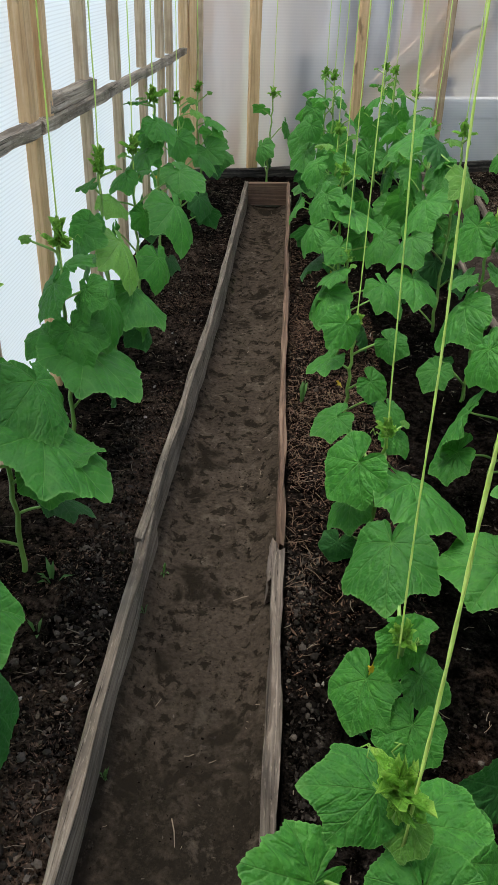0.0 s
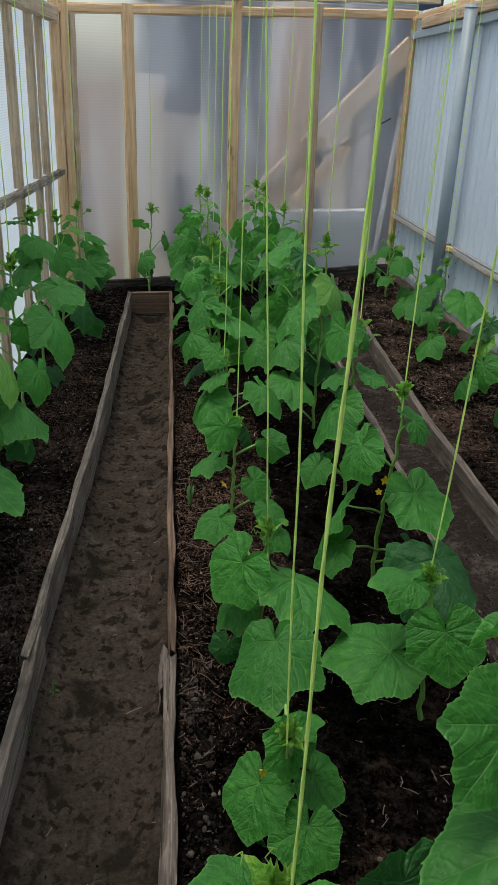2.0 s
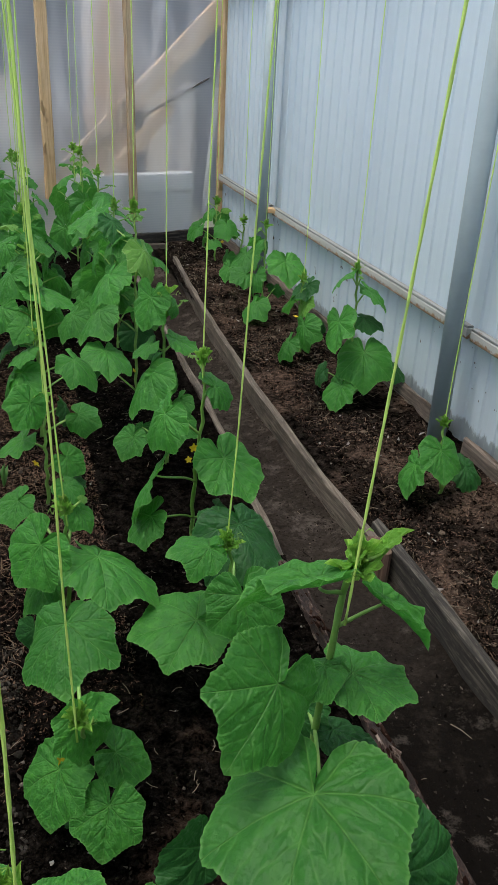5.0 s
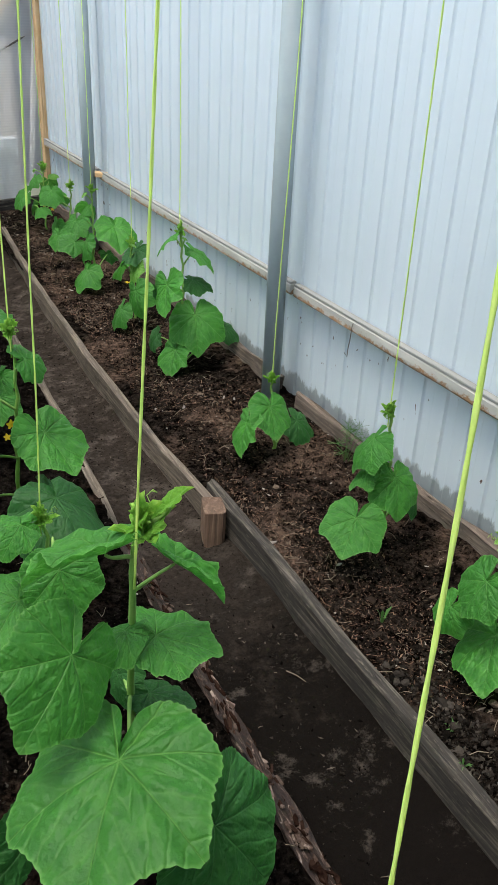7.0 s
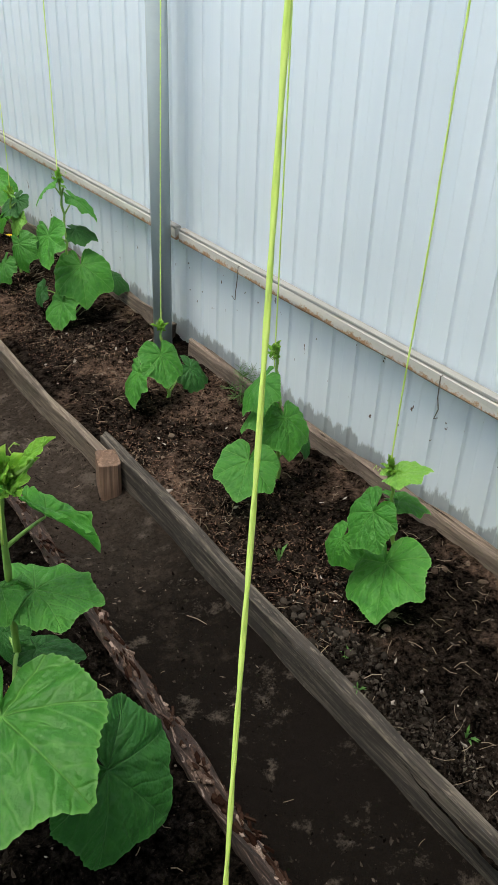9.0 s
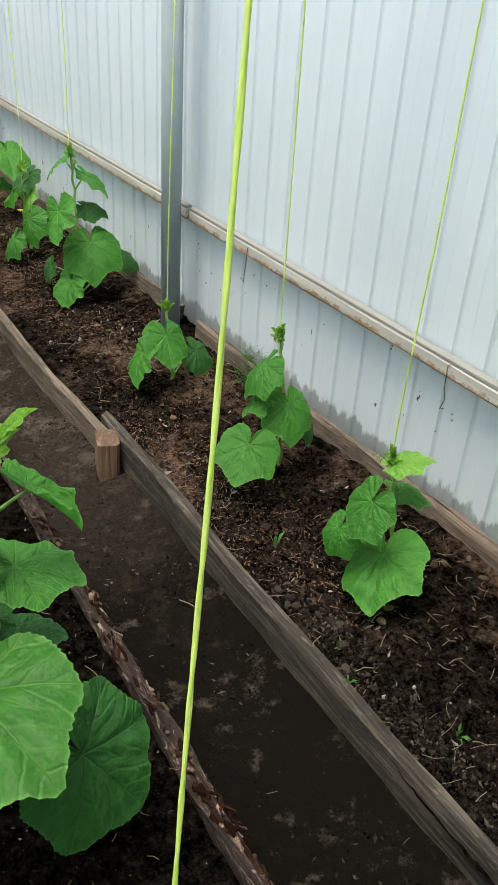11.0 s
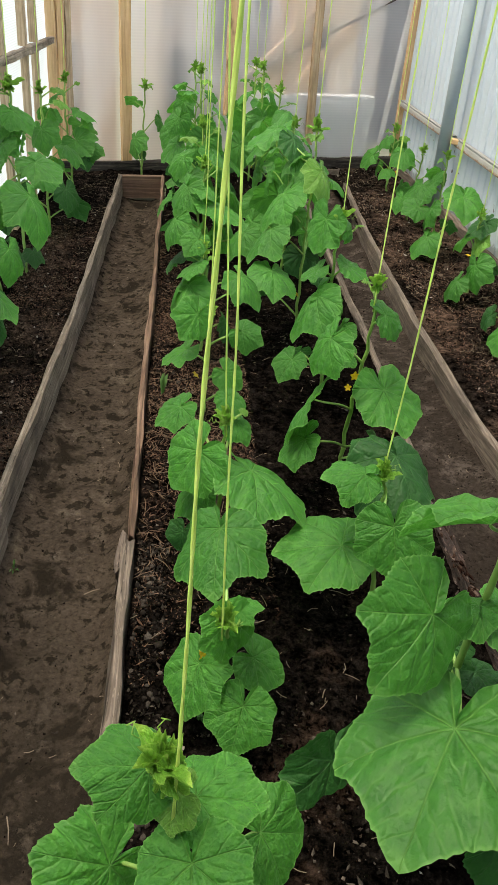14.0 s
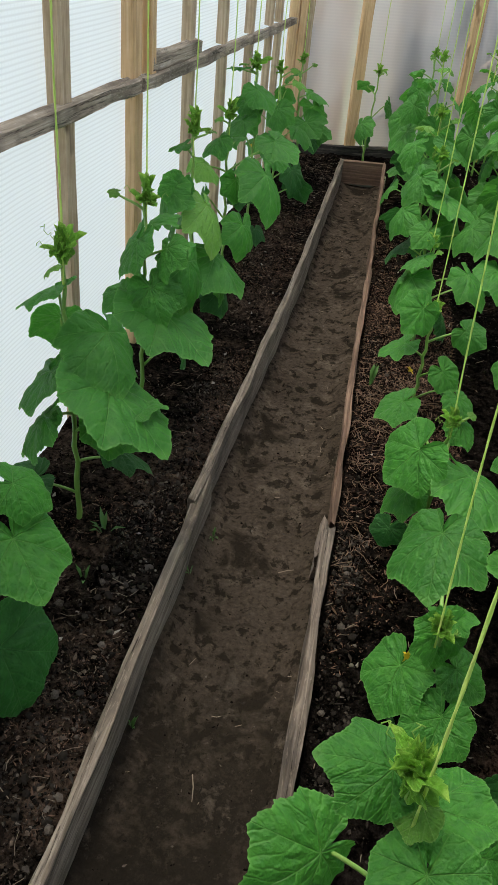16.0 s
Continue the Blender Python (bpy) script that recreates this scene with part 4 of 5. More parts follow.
def leaf_data(seed, material, **shape):
    verts, faces, flat = leaf_shape(seed, **shape)
    mesh = bpy.data.meshes.new("leaf")
    mesh.from_pydata(verts, [], faces)
    layer = mesh.uv_layers.new(name="flat")
    margin = mesh.uv_layers.new(name="margin")
    for loop in mesh.loops:
        x, y, ring = flat[loop.vertex_index]
        layer.data[loop.index].uv = (x / 2.5 + 0.5, y / 2.5 + 0.5)
        margin.data[loop.index].uv = (ring, max(0.0, x))
    mesh.materials.append(material)
    mesh.shade_smooth()
    return mesh


LEAVES = {}
for tone, material in (("mid", "leaf"), ("dark", "leaf_dark"), ("young", "leaf_young")):
    LEAVES[tone] = [
        leaf_data(11, M[material], droop=0.22, fold=0.06, curl=0.12, side=0.22),
        leaf_data(12, M[material], droop=0.40, fold=0.02, curl=0.15, side=0.40),
        leaf_data(13, M[material], droop=0.16, fold=0.20, curl=0.14, side=0.25, lift=0.25),
        leaf_data(14, M[material], droop=0.52, fold=-0.04, curl=0.12, side=0.50),
        leaf_data(15, M[material], droop=0.34, fold=-0.14, curl=0.18, side=0.45, lobes=1.15),
        leaf_data(16, M[material], droop=0.38, fold=0.30, curl=0.14, side=0.30, lobes=1.15, lift=0.2),
    ]


YOUNG = [leaf_data(31 + k, M["tip_leaf"], droop=d, fold=f, curl=0.14, puff=0.05, lobes=1.5, narrow=w, tooth_size=0.045, count=44) for k, (d, f, w) in enumerate(((-0.1, 0.7, 0.36), (0.1, 0.6, 0.42), (0.0, 0.8, 0.30)))]
LEAVES["fold"] = [leaf_data(51 + k, M["leaf"], droop=0.25, fold=0.7 - 0.12 * k, curl=0.12, narrow=0.5) for k in range(2)] * 3
LEAVES["tip"] = [leaf_data(41 + k, M["tip_leaf"], droop=0.1, fold=0.8 - 0.1 * k, curl=0.12, lobes=1.3, narrow=0.5) for k in range(2)] * 3


def heading(azimuth, pitch):
    a, p = radians(azimuth), radians(pitch)
    return Vector((math.cos(a) * math.cos(p), math.sin(a) * math.cos(p), math.sin(p)))


def blade_matrix(place, forward, roll, size):
    """Blade at place, its tip along forward, its upper face turned up, leaning by roll degrees."""
    ex = forward.normalized()
    up = Vector((0, 0, 1)) if abs(ex.z) < 0.98 else Vector((-ex.x, -ex.y, 0.2)).normalized()
    ez = (up - ex * up.dot(ex)).normalized()
    m = Matrix((ex, ez.cross(ex), ez)).transposed().to_4x4()
    m = m @ Matrix.Rotation(radians(roll), 4, "X") @ Matrix.Diagonal((size, size, size, 1))
    m.translation = place
    return m


def bezier(a, b, c, d, n):
    out = []
    for i in range(n + 1):
        t = i / n
        s = 1 - t
        out.append(a * s ** 3 + b * 3 * s * s * t + c * 3 * s * t * t + d * t ** 3)
    return out


def growing_tip(plant, place, size, rng):
    """Crowded young leaves at the top of a shoot, with a few thin tendrils."""
    turn = rng.uniform(0, 360)
    for k in range(20):
        if k < 4:
            azimuth, pitch, s, rise, kind = turn + 90 * k + rng.uniform(-22, 22), rng.uniform(12, 55), rng.uniform(0.95, 1.45), rng.uniform(-0.8, -0.2), (1, 0)[k % 2]
        elif k < 10:
            azimuth, pitch, s, rise, kind = turn + 36 + 72 * k + rng.uniform(-25, 25), rng.uniform(50, 84), rng.uniform(0.8, 1.25), rng.uniform(-0.4, 0.0), (0, 2)[k % 2]
        else:
            azimuth, pitch, s, rise, kind = turn + 137.5 * k, rng.uniform(25, 88), rng.uniform(0.35, 0.62), rng.uniform(-0.15, 0.3), k % 3
        ob = new("young_leaf", YOUNG[kind])
        ob.parent = plant
        base = place + Vector((rng.uniform(-0.12, 0.12), rng.uniform(-0.12, 0.12), rise)) * size
        ob.matrix_basis = blade_matrix(base, heading(azimuth, pitch), rng.uniform(-25, 25), s * size)
    pieces = []
    for k in range(2):
        start = place + Vector((0, 0, -0.01 - 0.012 * k))
        d = heading(rng.uniform(0, 360), rng.uniform(10, 50))
        side = d.cross(Vector((0, 0, 1))).normalized()
        pts = []
        for i in range(14):
            t = i / 13
            turn = max(0.0, t - 0.55) * 22
            pts.append(start + d * (size * 1.5 * t) + Vector((0, 0, 0.007 * math.cos(turn) * (t > 0.55))) + side * (0.007 * math.sin(turn) * (t > 0.55)))
        pieces.append(tube(pts, 0.0008, 5))
    v, f = joined(pieces)
    link("tendril", v, f, M["tip"], plant, smooth=True)
    pieces = []
    for k in range(6):
        d = heading(rng.uniform(0, 360), rng.uniform(20, 80))
        a = place + d * size * 0.1
        pieces.append(tube([a, a + d * size * 0.2, a + d * size * 0.34], [0.003, 0.0042, 0.001], 6))
    v, f = joined(pieces)
    link("bud", v, f, M["tip"], plant, smooth=True, label="small yellow-green buds")


FLOWER = None


def flower(plant, place, rng):
    global FLOWER
    if FLOWER is None:
        bm = bmesh.new()
        for k in range(5):
            a = radians(72 * k)
            prev = None
            for r, w, z in ((0.1, 0.16, 0.0), (0.5, 0.36, 0.16), (0.85, 0.26, 0.24), (1.1, 0.03, 0.18)):
                row = []
                for side in (-1, 0, 1):
                    x, y = r, side * w
                    row.append(bm.verts.new((x * math.cos(a) - y * math.sin(a), x * math.sin(a) + y * math.cos(a), z + (0.05 if side else 0.0))))
                if prev:
                    for i in range(2):
                        bm.faces.new((prev[i], prev[i + 1], row[i + 1], row[i]))
                prev = row
        bmesh.ops.create_cone(bm, cap_ends=True, segments=8, radius1=0.1, radius2=0.2, depth=0.5, matrix=Matrix.Translation((0, 0, -0.2)))
        FLOWER = bpy.data.meshes.new("flower")
        bm.to_mesh(FLOWER)
        bm.free()
        FLOWER.materials.append(M["petal"])
        FLOWER.shade_smooth()
    ob = new("flower", FLOWER)
    ob.parent = plant
    ob["label"] = "small yellow flower"
    ob.matrix_basis = blade_matrix(place, heading(rng.uniform(0, 360), rng.uniform(-20, 30)), rng.uniform(0, 90), rng.uniform(0.010, 0.015))


def cucumber(base, crown, leaves, label, seed, tip=0.045, flowers=(), stem_radius=0.0065, via=()):
    """One plant: a stem from base to crown, leaves on arched stalks, young growth on top.

    leaves: rows of (x, y, z of the blade's stalk end from the plant's base, azimuth, pitch, roll, size, tone or shape)."""
    rng = random.Random(seed)
    plant = thing("cucumber_plant", base, label, "cucumber plant", "cucumber plants")
    top = Vector(crown) - Vector(base)
    bend = Vector((rng.uniform(-0.03, 0.03), rng.uniform(-0.03, 0.03), 0))
    path = bezier(Vector((0, 0, -0.03)), Vector((0, 0, top.z * 0.35)) + bend, top * 0.65 - bend, top, 16)
    for i, p in enumerate(path):
        if 0 < i < 16:
            p += Vector((math.cos(i * 2.4 + seed), math.sin(i * 2.4 + seed), 0)) * 0.004
    if via:
        knots = [Vector((0, 0, -0.03))] + [Vector(p) - Vector(base) for p in via]
        path = []
        for i in range(17):
            u = i / 16 * (len(knots) - 1)
            k = min(int(u), len(knots) - 2)
            path.append(knots[k].lerp(knots[k + 1], u - k))
    v, f = tube(path, [stem_radius * (1.05 - 0.45 * i / 16 + 0.12 * (i % 2)) for i in range(17)], 8)
    link("stem", v, f, M["stem"], plant, smooth=True)

    def on_stem(z):
        best = min(path, key=lambda p: abs(p.z - z))
        return best

    stalks = []
    for row in leaves:
        x, y, z, azimuth, pitch, roll, size = row[:7]
        tone = row[7] if len(row) > 7 else "mid"
        end = Vector((x, y, z))
        node = on_stem(max(0.02, min(top.z - 0.02, z - 0.5 * math.hypot(x - on_stem(z).x, y - on_stem(z).y) - 0.015)))
        forward = heading(azimuth, pitch)
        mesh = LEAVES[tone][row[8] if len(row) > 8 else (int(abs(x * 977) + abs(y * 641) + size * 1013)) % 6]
        ob = new("leaf", mesh)
        ob.parent = plant
        ob.matrix_basis = blade_matrix(end, forward, roll, size)
        under = ob.matrix_basis.to_3x3().col[2].normalized()
        out = end - node
        reach = max(0.02, out.length)
        pts = bezier(node, node + Vector((out.x, out.y, 0)) * 0.35 + Vector((0, 0, reach * 0.25)), end - forward * reach * 0.14 - under * reach * 0.22, end - under * 0.0015, 8)
        vv, ff = tube(pts, [0.0042 - 0.0016 * i / 8 for i in range(9)], 6)
        link("leaf_stalk", vv, ff, M["stem"], ob, ob.matrix_basis.inverted(), smooth=True)
    growing_tip(plant, top, tip, rng)
    for k in range(flowers if isinstance(flowers, int) else 0):
        z = rng.uniform(0.1, top.z * 0.6)
        p = on_stem(z)
        d = heading(rng.uniform(0, 360), 10)
        flower(plant, p + d * rng.uniform(0.03, 0.06), rng)
    return plant


def ordinary_leaves(top, seed, count, size, low=0.10, reach=0.12, toward=None, spread=1.0):
    """Leaves up a stem for a plant of that height: largest at the middle, smaller towards the top."""
    rng = random.Random(seed)
    rows = []
    for k in range(count):
        f = k / max(1, count - 1)
        z = low + (top.z - low - 0.05) * f ** 0.92
        azimuth = seed * 47 + k * 137.5 + rng.uniform(-22, 22)
        if toward is not None and rng.random() < 0.35:
            azimuth = toward + rng.uniform(-50, 50)
        swell = 0.62 + 0.38 * math.sin(math.pi * min(1.0, 0.2 + f * 0.85)) - 0.38 * max(0, f - 0.72) / 0.28
        s = 0.93 * size * swell * rng.uniform(0.72, 1.2)
        d = heading(azimuth, 0) * reach * spread * (1.15 - 0.6 * f) * rng.uniform(0.75, 1.2)
        lean = Vector((top.x, top.y, 0)) * (z / top.z)
        pitch = rng.uniform(-75, -8) if f < 0.8 else rng.uniform(-40, 15)
        # Most of the lowest leaves take the dark copy, which paints their shade.
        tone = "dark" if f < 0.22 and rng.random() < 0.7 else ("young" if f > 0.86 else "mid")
        rows.append((lean.x + d.x, lean.y + d.y, z + 0.02 + 0.03 * rng.random(), azimuth + rng.uniform(-18, 18), pitch, rng.uniform(-42, 42), s, tone))
    return rows


def twine(x, y, z0, z1, lean=(0.0, 0.0), radius=0.0020, seed=0):
    """Loosely twisted plastic twine from the plant up to the wire overhead."""
    ob = thing("twine", (x, y, z0), "lime-yellow plastic twine holding up a cucumber plant", "twine", "support twines")
    n = 44
    for strand in range(2):
        pts = []
        for i in range(n + 1):
            t = i / n
            a = t * (z1 - z0) * 42 + strand * math.pi
            sway = 0.004 * noise.noise(Vector((t * 4, seed * 1.3, 2)))
            pts.append((lean[0] * t + sway + radius * 0.36 * math.cos(a), lean[1] * t + radius * 0.36 * math.sin(a), (z1 - z0) * t))
        v, f = tube(pts, radius * 0.82, 6)
        link("strand", v, f, M["twine"], ob, smooth=True)
    return ob


GREEN = "leafy green cucumber plant trained up a twine"
SMALL = "small green cucumber plant tied to a twine"


def planted(base, crown, leaves, label, seed, extra=0, tip=0.045, flowers=1, size=0.11, hung=None, stem_radius=0.0065, via=(), tie=None):
    """A plant whose chief leaves are placed one by one, with a few more low on the stem."""
    bx, by = base
    foot = (bx, by, bed_height(bx, by))
    rows = [(x, y, z + 0.135 - foot[2], *rest) for x, y, z, *rest in leaves]
    top = Vector(crown) - Vector(foot)
    if extra:
        rows += ordinary_leaves(top, seed, extra, size, reach=0.8 * size + 0.02)
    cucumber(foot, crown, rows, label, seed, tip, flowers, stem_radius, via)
    if hung is None:
        hung = (crown[0], crown[1])
    low = 0.12 * top.z
    knot = tie or crown
    sx, sy = knot[0] - low * (hung[0] - knot[0]), knot[1] - low * (hung[1] - knot[1])
    twine(sx, sy, crown[2] - low, 2.06, (hung[0] - sx, hung[1] - sy), seed=seed)


# placed plants
planted((0.66, 0.98), (0.633, 0.84, 0.905), [
        (-0.114, -0.262, 0.445, -125, -8, 10, 0.216, "mid", 0),
        (-0.153, -0.177, 0.592, -131, -25, -58, 0.146, "mid", 0),
        (-0.086, -0.140, 0.729, 160, -9, 14, 0.131, "fold"),
        (0.026, -0.130, 0.673, -32, -24, -18, 0.100, "fold"),
        (0.009, -0.150, 0.792, -6, 44, -6, 0.042, "tip"),
        (0.001, -0.110, 0.521, -32, -7, -4, 0.116, "mid"),
        (-0.051, -0.110, 0.548, 157, -7, 6, 0.080, "mid"),
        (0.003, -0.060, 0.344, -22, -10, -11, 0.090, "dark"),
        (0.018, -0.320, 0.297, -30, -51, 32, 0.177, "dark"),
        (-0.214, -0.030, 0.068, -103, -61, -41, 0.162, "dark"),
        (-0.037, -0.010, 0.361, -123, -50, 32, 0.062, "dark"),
], "large cucumber plant with broad leaves tied to a twine", 201, 0, tip=0.042, flowers=1, stem_radius=0.007, via=((0.64, 0.955, 0.3), (0.632, 0.93, 0.459), (0.628, 0.91, 0.572), (0.627, 0.885, 0.713), (0.623, 0.865, 0.815), (0.624, 0.85, 0.871), (0.633, 0.84, 0.905)), tie=(0.612, 0.806), hung=(0.669, 0.781))
planted((0.18, 0.58), (0.120, 0.497, 0.812), [
        (-0.077, -0.060, 0.634, -176, 17, -25, 0.075, "mid"),
        (-0.020, -0.040, 0.552, -10, 10, 4, 0.088, "mid"),
        (-0.027, -0.130, 0.568, -91, -21, 13, 0.094, "mid"),
        (-0.125, -0.020, 0.384, -127, -2, -61, 0.117, "mid"),
        (0.077, 0.040, 0.355, 12, -24, 42, 0.095, "mid"),
        (-0.041, -0.080, 0.615, 175, -30, -16, 0.048, "young"),
], "cucumber plant with a bright crowded growing tip", 202, 0, tip=0.04, flowers=0, tie=(0.134, 0.488), hung=(0.171, 0.550))
planted((0.24, 1.13), (0.225, 1.03, 0.5), [
        (-0.005, -0.070, 0.334, -82, -57, -24, 0.087, "mid"),
        (-0.001, -0.040, 0.340, 8, 17, -3, 0.060, "mid"),
        (-0.052, -0.030, 0.173, -124, -38, 18, 0.108, "mid"),
        (0.057, -0.010, 0.169, -10, -32, 16, 0.093, "mid"),
        (0.033, -0.110, 0.142, -111, -35, -3, 0.094, "mid"),
        (-0.016, 0.110, 0.406, -102, -18, 13, 0.133, "mid"),
        (-0.068, -0.030, -0.007, -127, -36, 8, 0.066, "dark"),
], GREEN, 203, 0, tip=0.03, tie=(0.22, 1.02), hung=(0.192, 1.100))
planted((0.25, 1.68), (0.25, 1.62, 0.58), [
        (-0.060, -0.080, 0.361, -175, -51, -33, 0.129, "mid"),
        (-0.057, -0.030, 0.223, -168, -28, 1, 0.095, "mid"),
        (-0.106, 0.100, 0.381, -167, -28, -9, 0.084, "mid"),
        (0.070, -0.081, 0.310, -33, -8, -14, 0.178, "mid", 1),
        (0.032, 0.020, 0.389, -46, -29, -1, 0.065, "mid"),
        (0.013, 0.040, 0.448, -55, -24, 2, 0.058, "mid"),
], GREEN, 204, 2, tip=0.028, hung=(0.179, 1.616))
planted((0.63, 1.44), (0.596, 1.42, 0.57), [
        (-0.029, -0.136, 0.367, -81, -60, 16, 0.123, "mid", 0),
        (-0.083, -0.040, 0.436, 180, 9, -15, 0.089, "mid"),
        (-0.103, -0.017, 0.220, 177, -3, -8, 0.166, "mid", 0),
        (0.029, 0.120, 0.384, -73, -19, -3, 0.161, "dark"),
], GREEN, 205, 0, tip=0.03, hung=(0.65, 1.39))
planted((0.66, 2.06), (0.661, 1.983, 0.8), [
        (0.069, -0.080, 0.343, -62, -32, -2, 0.158, "mid"),
        (0.030, -0.100, 0.580, 22, -14, 40, 0.087, "mid"),
        (-0.107, -0.080, 0.500, 180, -52, -15, 0.120, "mid"),
        (-0.137, -0.110, 0.323, 131, -51, -21, 0.165, "mid"),
        (-0.160, -0.160, 0.220, 166, -42, -18, 0.112, "mid"),
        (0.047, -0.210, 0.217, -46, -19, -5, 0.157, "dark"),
], GREEN, 206, 2, tip=0.03, flowers=2, hung=(0.698, 2.055))
planted((1.645, 1.02), (1.613, 1.055, 0.48), [
        (-0.083, -0.051, 0.123, -144, -22, 29, 0.157, "mid", 0),
        (0.173, 0.020, -0.079, -87, -40, -22, 0.106, "dark"),
        (-0.122, -0.020, 0.275, 162, -55, -8, 0.113, "mid"),
        (-0.169, 0.030, 0.179, 160, -53, -20, 0.082, "mid"),
        (0.023, 0.040, 0.220, -36, -4, -7, 0.088, "mid"),
        (-0.030, 0.010, 0.334, -29, 26, -5, 0.083, "young"),
], SMALL, 207, 0, tip=0.028, hung=(1.532, 0.942))
planted((1.655, 1.56), (1.602, 1.55, 0.59), [
        (-0.174, -0.081, 0.169, -140, -28, -6, 0.128, "mid", 0),
        (-0.022, -0.037, 0.243, -101, -38, -7, 0.118, "mid", 1),
        (-0.085, 0.000, 0.368, 162, -35, 0, 0.105, "mid"),
        (-0.095, 0.000, 0.276, 172, -33, 12, 0.079, "mid"),
        (0.096, 0.020, 0.133, -82, -40, -19, 0.076, "dark"),
], SMALL, 208, 0, tip=0.028, hung=(1.509, 1.438))
planted((1.6, 2.2), (1.6, 2.24, 0.41), [
        (-0.036, -0.023, 0.191, -97, -39, -15, 0.122, "mid", 0),
        (-0.112, 0.000, 0.130, -149, -41, 38, 0.117, "mid"),
        (0.115, 0.040, 0.078, -33, -33, 21, 0.108, "dark"),
], SMALL, 209, 0, tip=0.03, hung=(1.601, 2.182))
planted((1.6, 3.08), (1.6, 3.13, 0.73), [
        (0.030, -0.050, 0.241, -108, -36, 5, 0.172, "mid"),
        (-0.066, -0.060, 0.094, -142, -38, 20, 0.123, "mid"),
        (-0.082, 0.000, 0.372, -123, -50, 47, 0.148, "mid"),
        (0.067, 0.060, 0.488, -39, -25, -5, 0.116, "mid"),
        (-0.026, 0.060, 0.560, 158, -32, 9, 0.102, "mid"),
        (0.052, 0.040, 0.369, -37, -6, 15, 0.098, "dark"),
        (0.209, 0.020, 0.139, -30, -28, 18, 0.095, "dark"),
], GREEN, 210, 2, tip=0.03, size=0.10)
planted((-0.64, 1.55), (-0.62, 1.47, 0.92), [
        (0.123, -0.110, 0.494, -20, -26, -15, 0.206, "mid", 0),
        (0.104, -0.050, 0.590, -48, -31, -19, 0.139, "mid"),
        (-0.033, -0.050, 0.470, -95, -13, 37, 0.132, "mid"),
        (-0.012, -0.050, 0.678, -163, -23, 14, 0.099, "mid"),
        (-0.032, -0.100, 0.381, -168, -42, -1, 0.121, "mid"),
        (0.105, 0.000, 0.245, 8, 0, -19, 0.092, "dark"),
        (0.158, -0.100, 0.430, 12, 13, -16, 0.101, "mid"),
], GREEN, 211, 4, tip=0.044, size=0.12)
planted((-0.63, 2.1), (-0.61, 2.05, 0.87), [
        (0.066, -0.065, 0.416, -26, -20, -9, 0.222, "mid", 0),
        (-0.001, -0.050, 0.601, -148, -55, 2, 0.122, "mid"),
        (0.131, 0.000, 0.541, -53, -47, -25, 0.132, "mid"),
        (-0.049, -0.020, 0.429, -137, -23, -5, 0.082, "mid"),
        (0.082, -0.050, 0.589, -98, -39, 37, 0.092, "mid"),
], GREEN, 212, 6, tip=0.044, size=0.13)
planted((-0.62, 0.95), (-0.63, 0.93, 0.8), [
        (0.071, 0.050, 0.410, -40, -26, -1, 0.131, "mid"),
        (0.045, 0.000, 0.175, -30, -55, 11, 0.165, "dark"),
        (0.055, 0.100, 0.495, 15, -20, 22, 0.083, "mid"),
], GREEN, 213, 4, tip=0.044, size=0.13)
planted((0.23, 2.4), (0.237, 2.41, 0.52), [
        (-0.035, -0.040, 0.397, -124, -37, -54, 0.101, "mid"),
        (-0.066, -0.020, 0.262, -162, -24, 6, 0.098, "mid"),
        (0.115, 0.000, 0.326, -27, -16, 46, 0.077, "mid"),
        (0.064, -0.060, 0.204, -11, -39, 36, 0.084, "mid"),
], GREEN, 214, 2, tip=0.03, size=0.09)
planted((0.24, 2.95), (0.23, 2.93, 0.56), [
        (-0.065, -0.070, 0.296, -123, -37, 17, 0.134, "mid"),
        (-0.035, -0.050, 0.369, -174, -26, 3, 0.095, "mid"),
        (-0.036, 0.000, 0.451, -135, -29, -22, 0.077, "mid"),
        (0.263, 0.050, 0.322, -86, -9, -11, 0.143, "mid"),
        (0.129, -0.100, 0.347, -36, -24, 2, 0.124, "mid"),
], GREEN, 215, 3, tip=0.03, size=0.10, flowers=2)
planted((0.25, 3.55), (0.24, 3.52, 0.74), [
        (-0.084, -0.100, 0.518, -143, -48, -5, 0.127, "mid"),
        (-0.128, -0.150, 0.389, -154, -45, 2, 0.117, "mid"),
        (0.031, -0.100, 0.446, -25, -17, -4, 0.168, "mid"),
        (0.154, -0.250, 0.378, -147, -32, -2, 0.111, "mid"),
], GREEN, 216, 6, tip=0.034, size=0.12)
planted((0.67, 2.62), (0.676, 2.62, 0.79), [
        (-0.063, -0.070, 0.403, -161, -45, 6, 0.166, "mid"),
        (0.032, -0.120, 0.309, -157, -37, -1, 0.087, "mid"),
        (0.016, -0.170, 0.254, -109, -36, 12, 0.089, "mid"),
        (-0.150, -0.220, 0.229, -139, -35, -4, 0.083, "mid"),
        (-0.043, 0.030, 0.637, -155, -67, -5, 0.126, "mid"),
        (0.022, -0.020, 0.616, 41, 5, 66, 0.064, "mid"),
        (0.039, -0.020, 0.495, -19, -23, 4, 0.094, "mid"),
        (-0.057, -0.020, 0.480, -174, -29, -1, 0.077, "mid"),
], GREEN, 217, 3, tip=0.034, size=0.10, flowers=2)
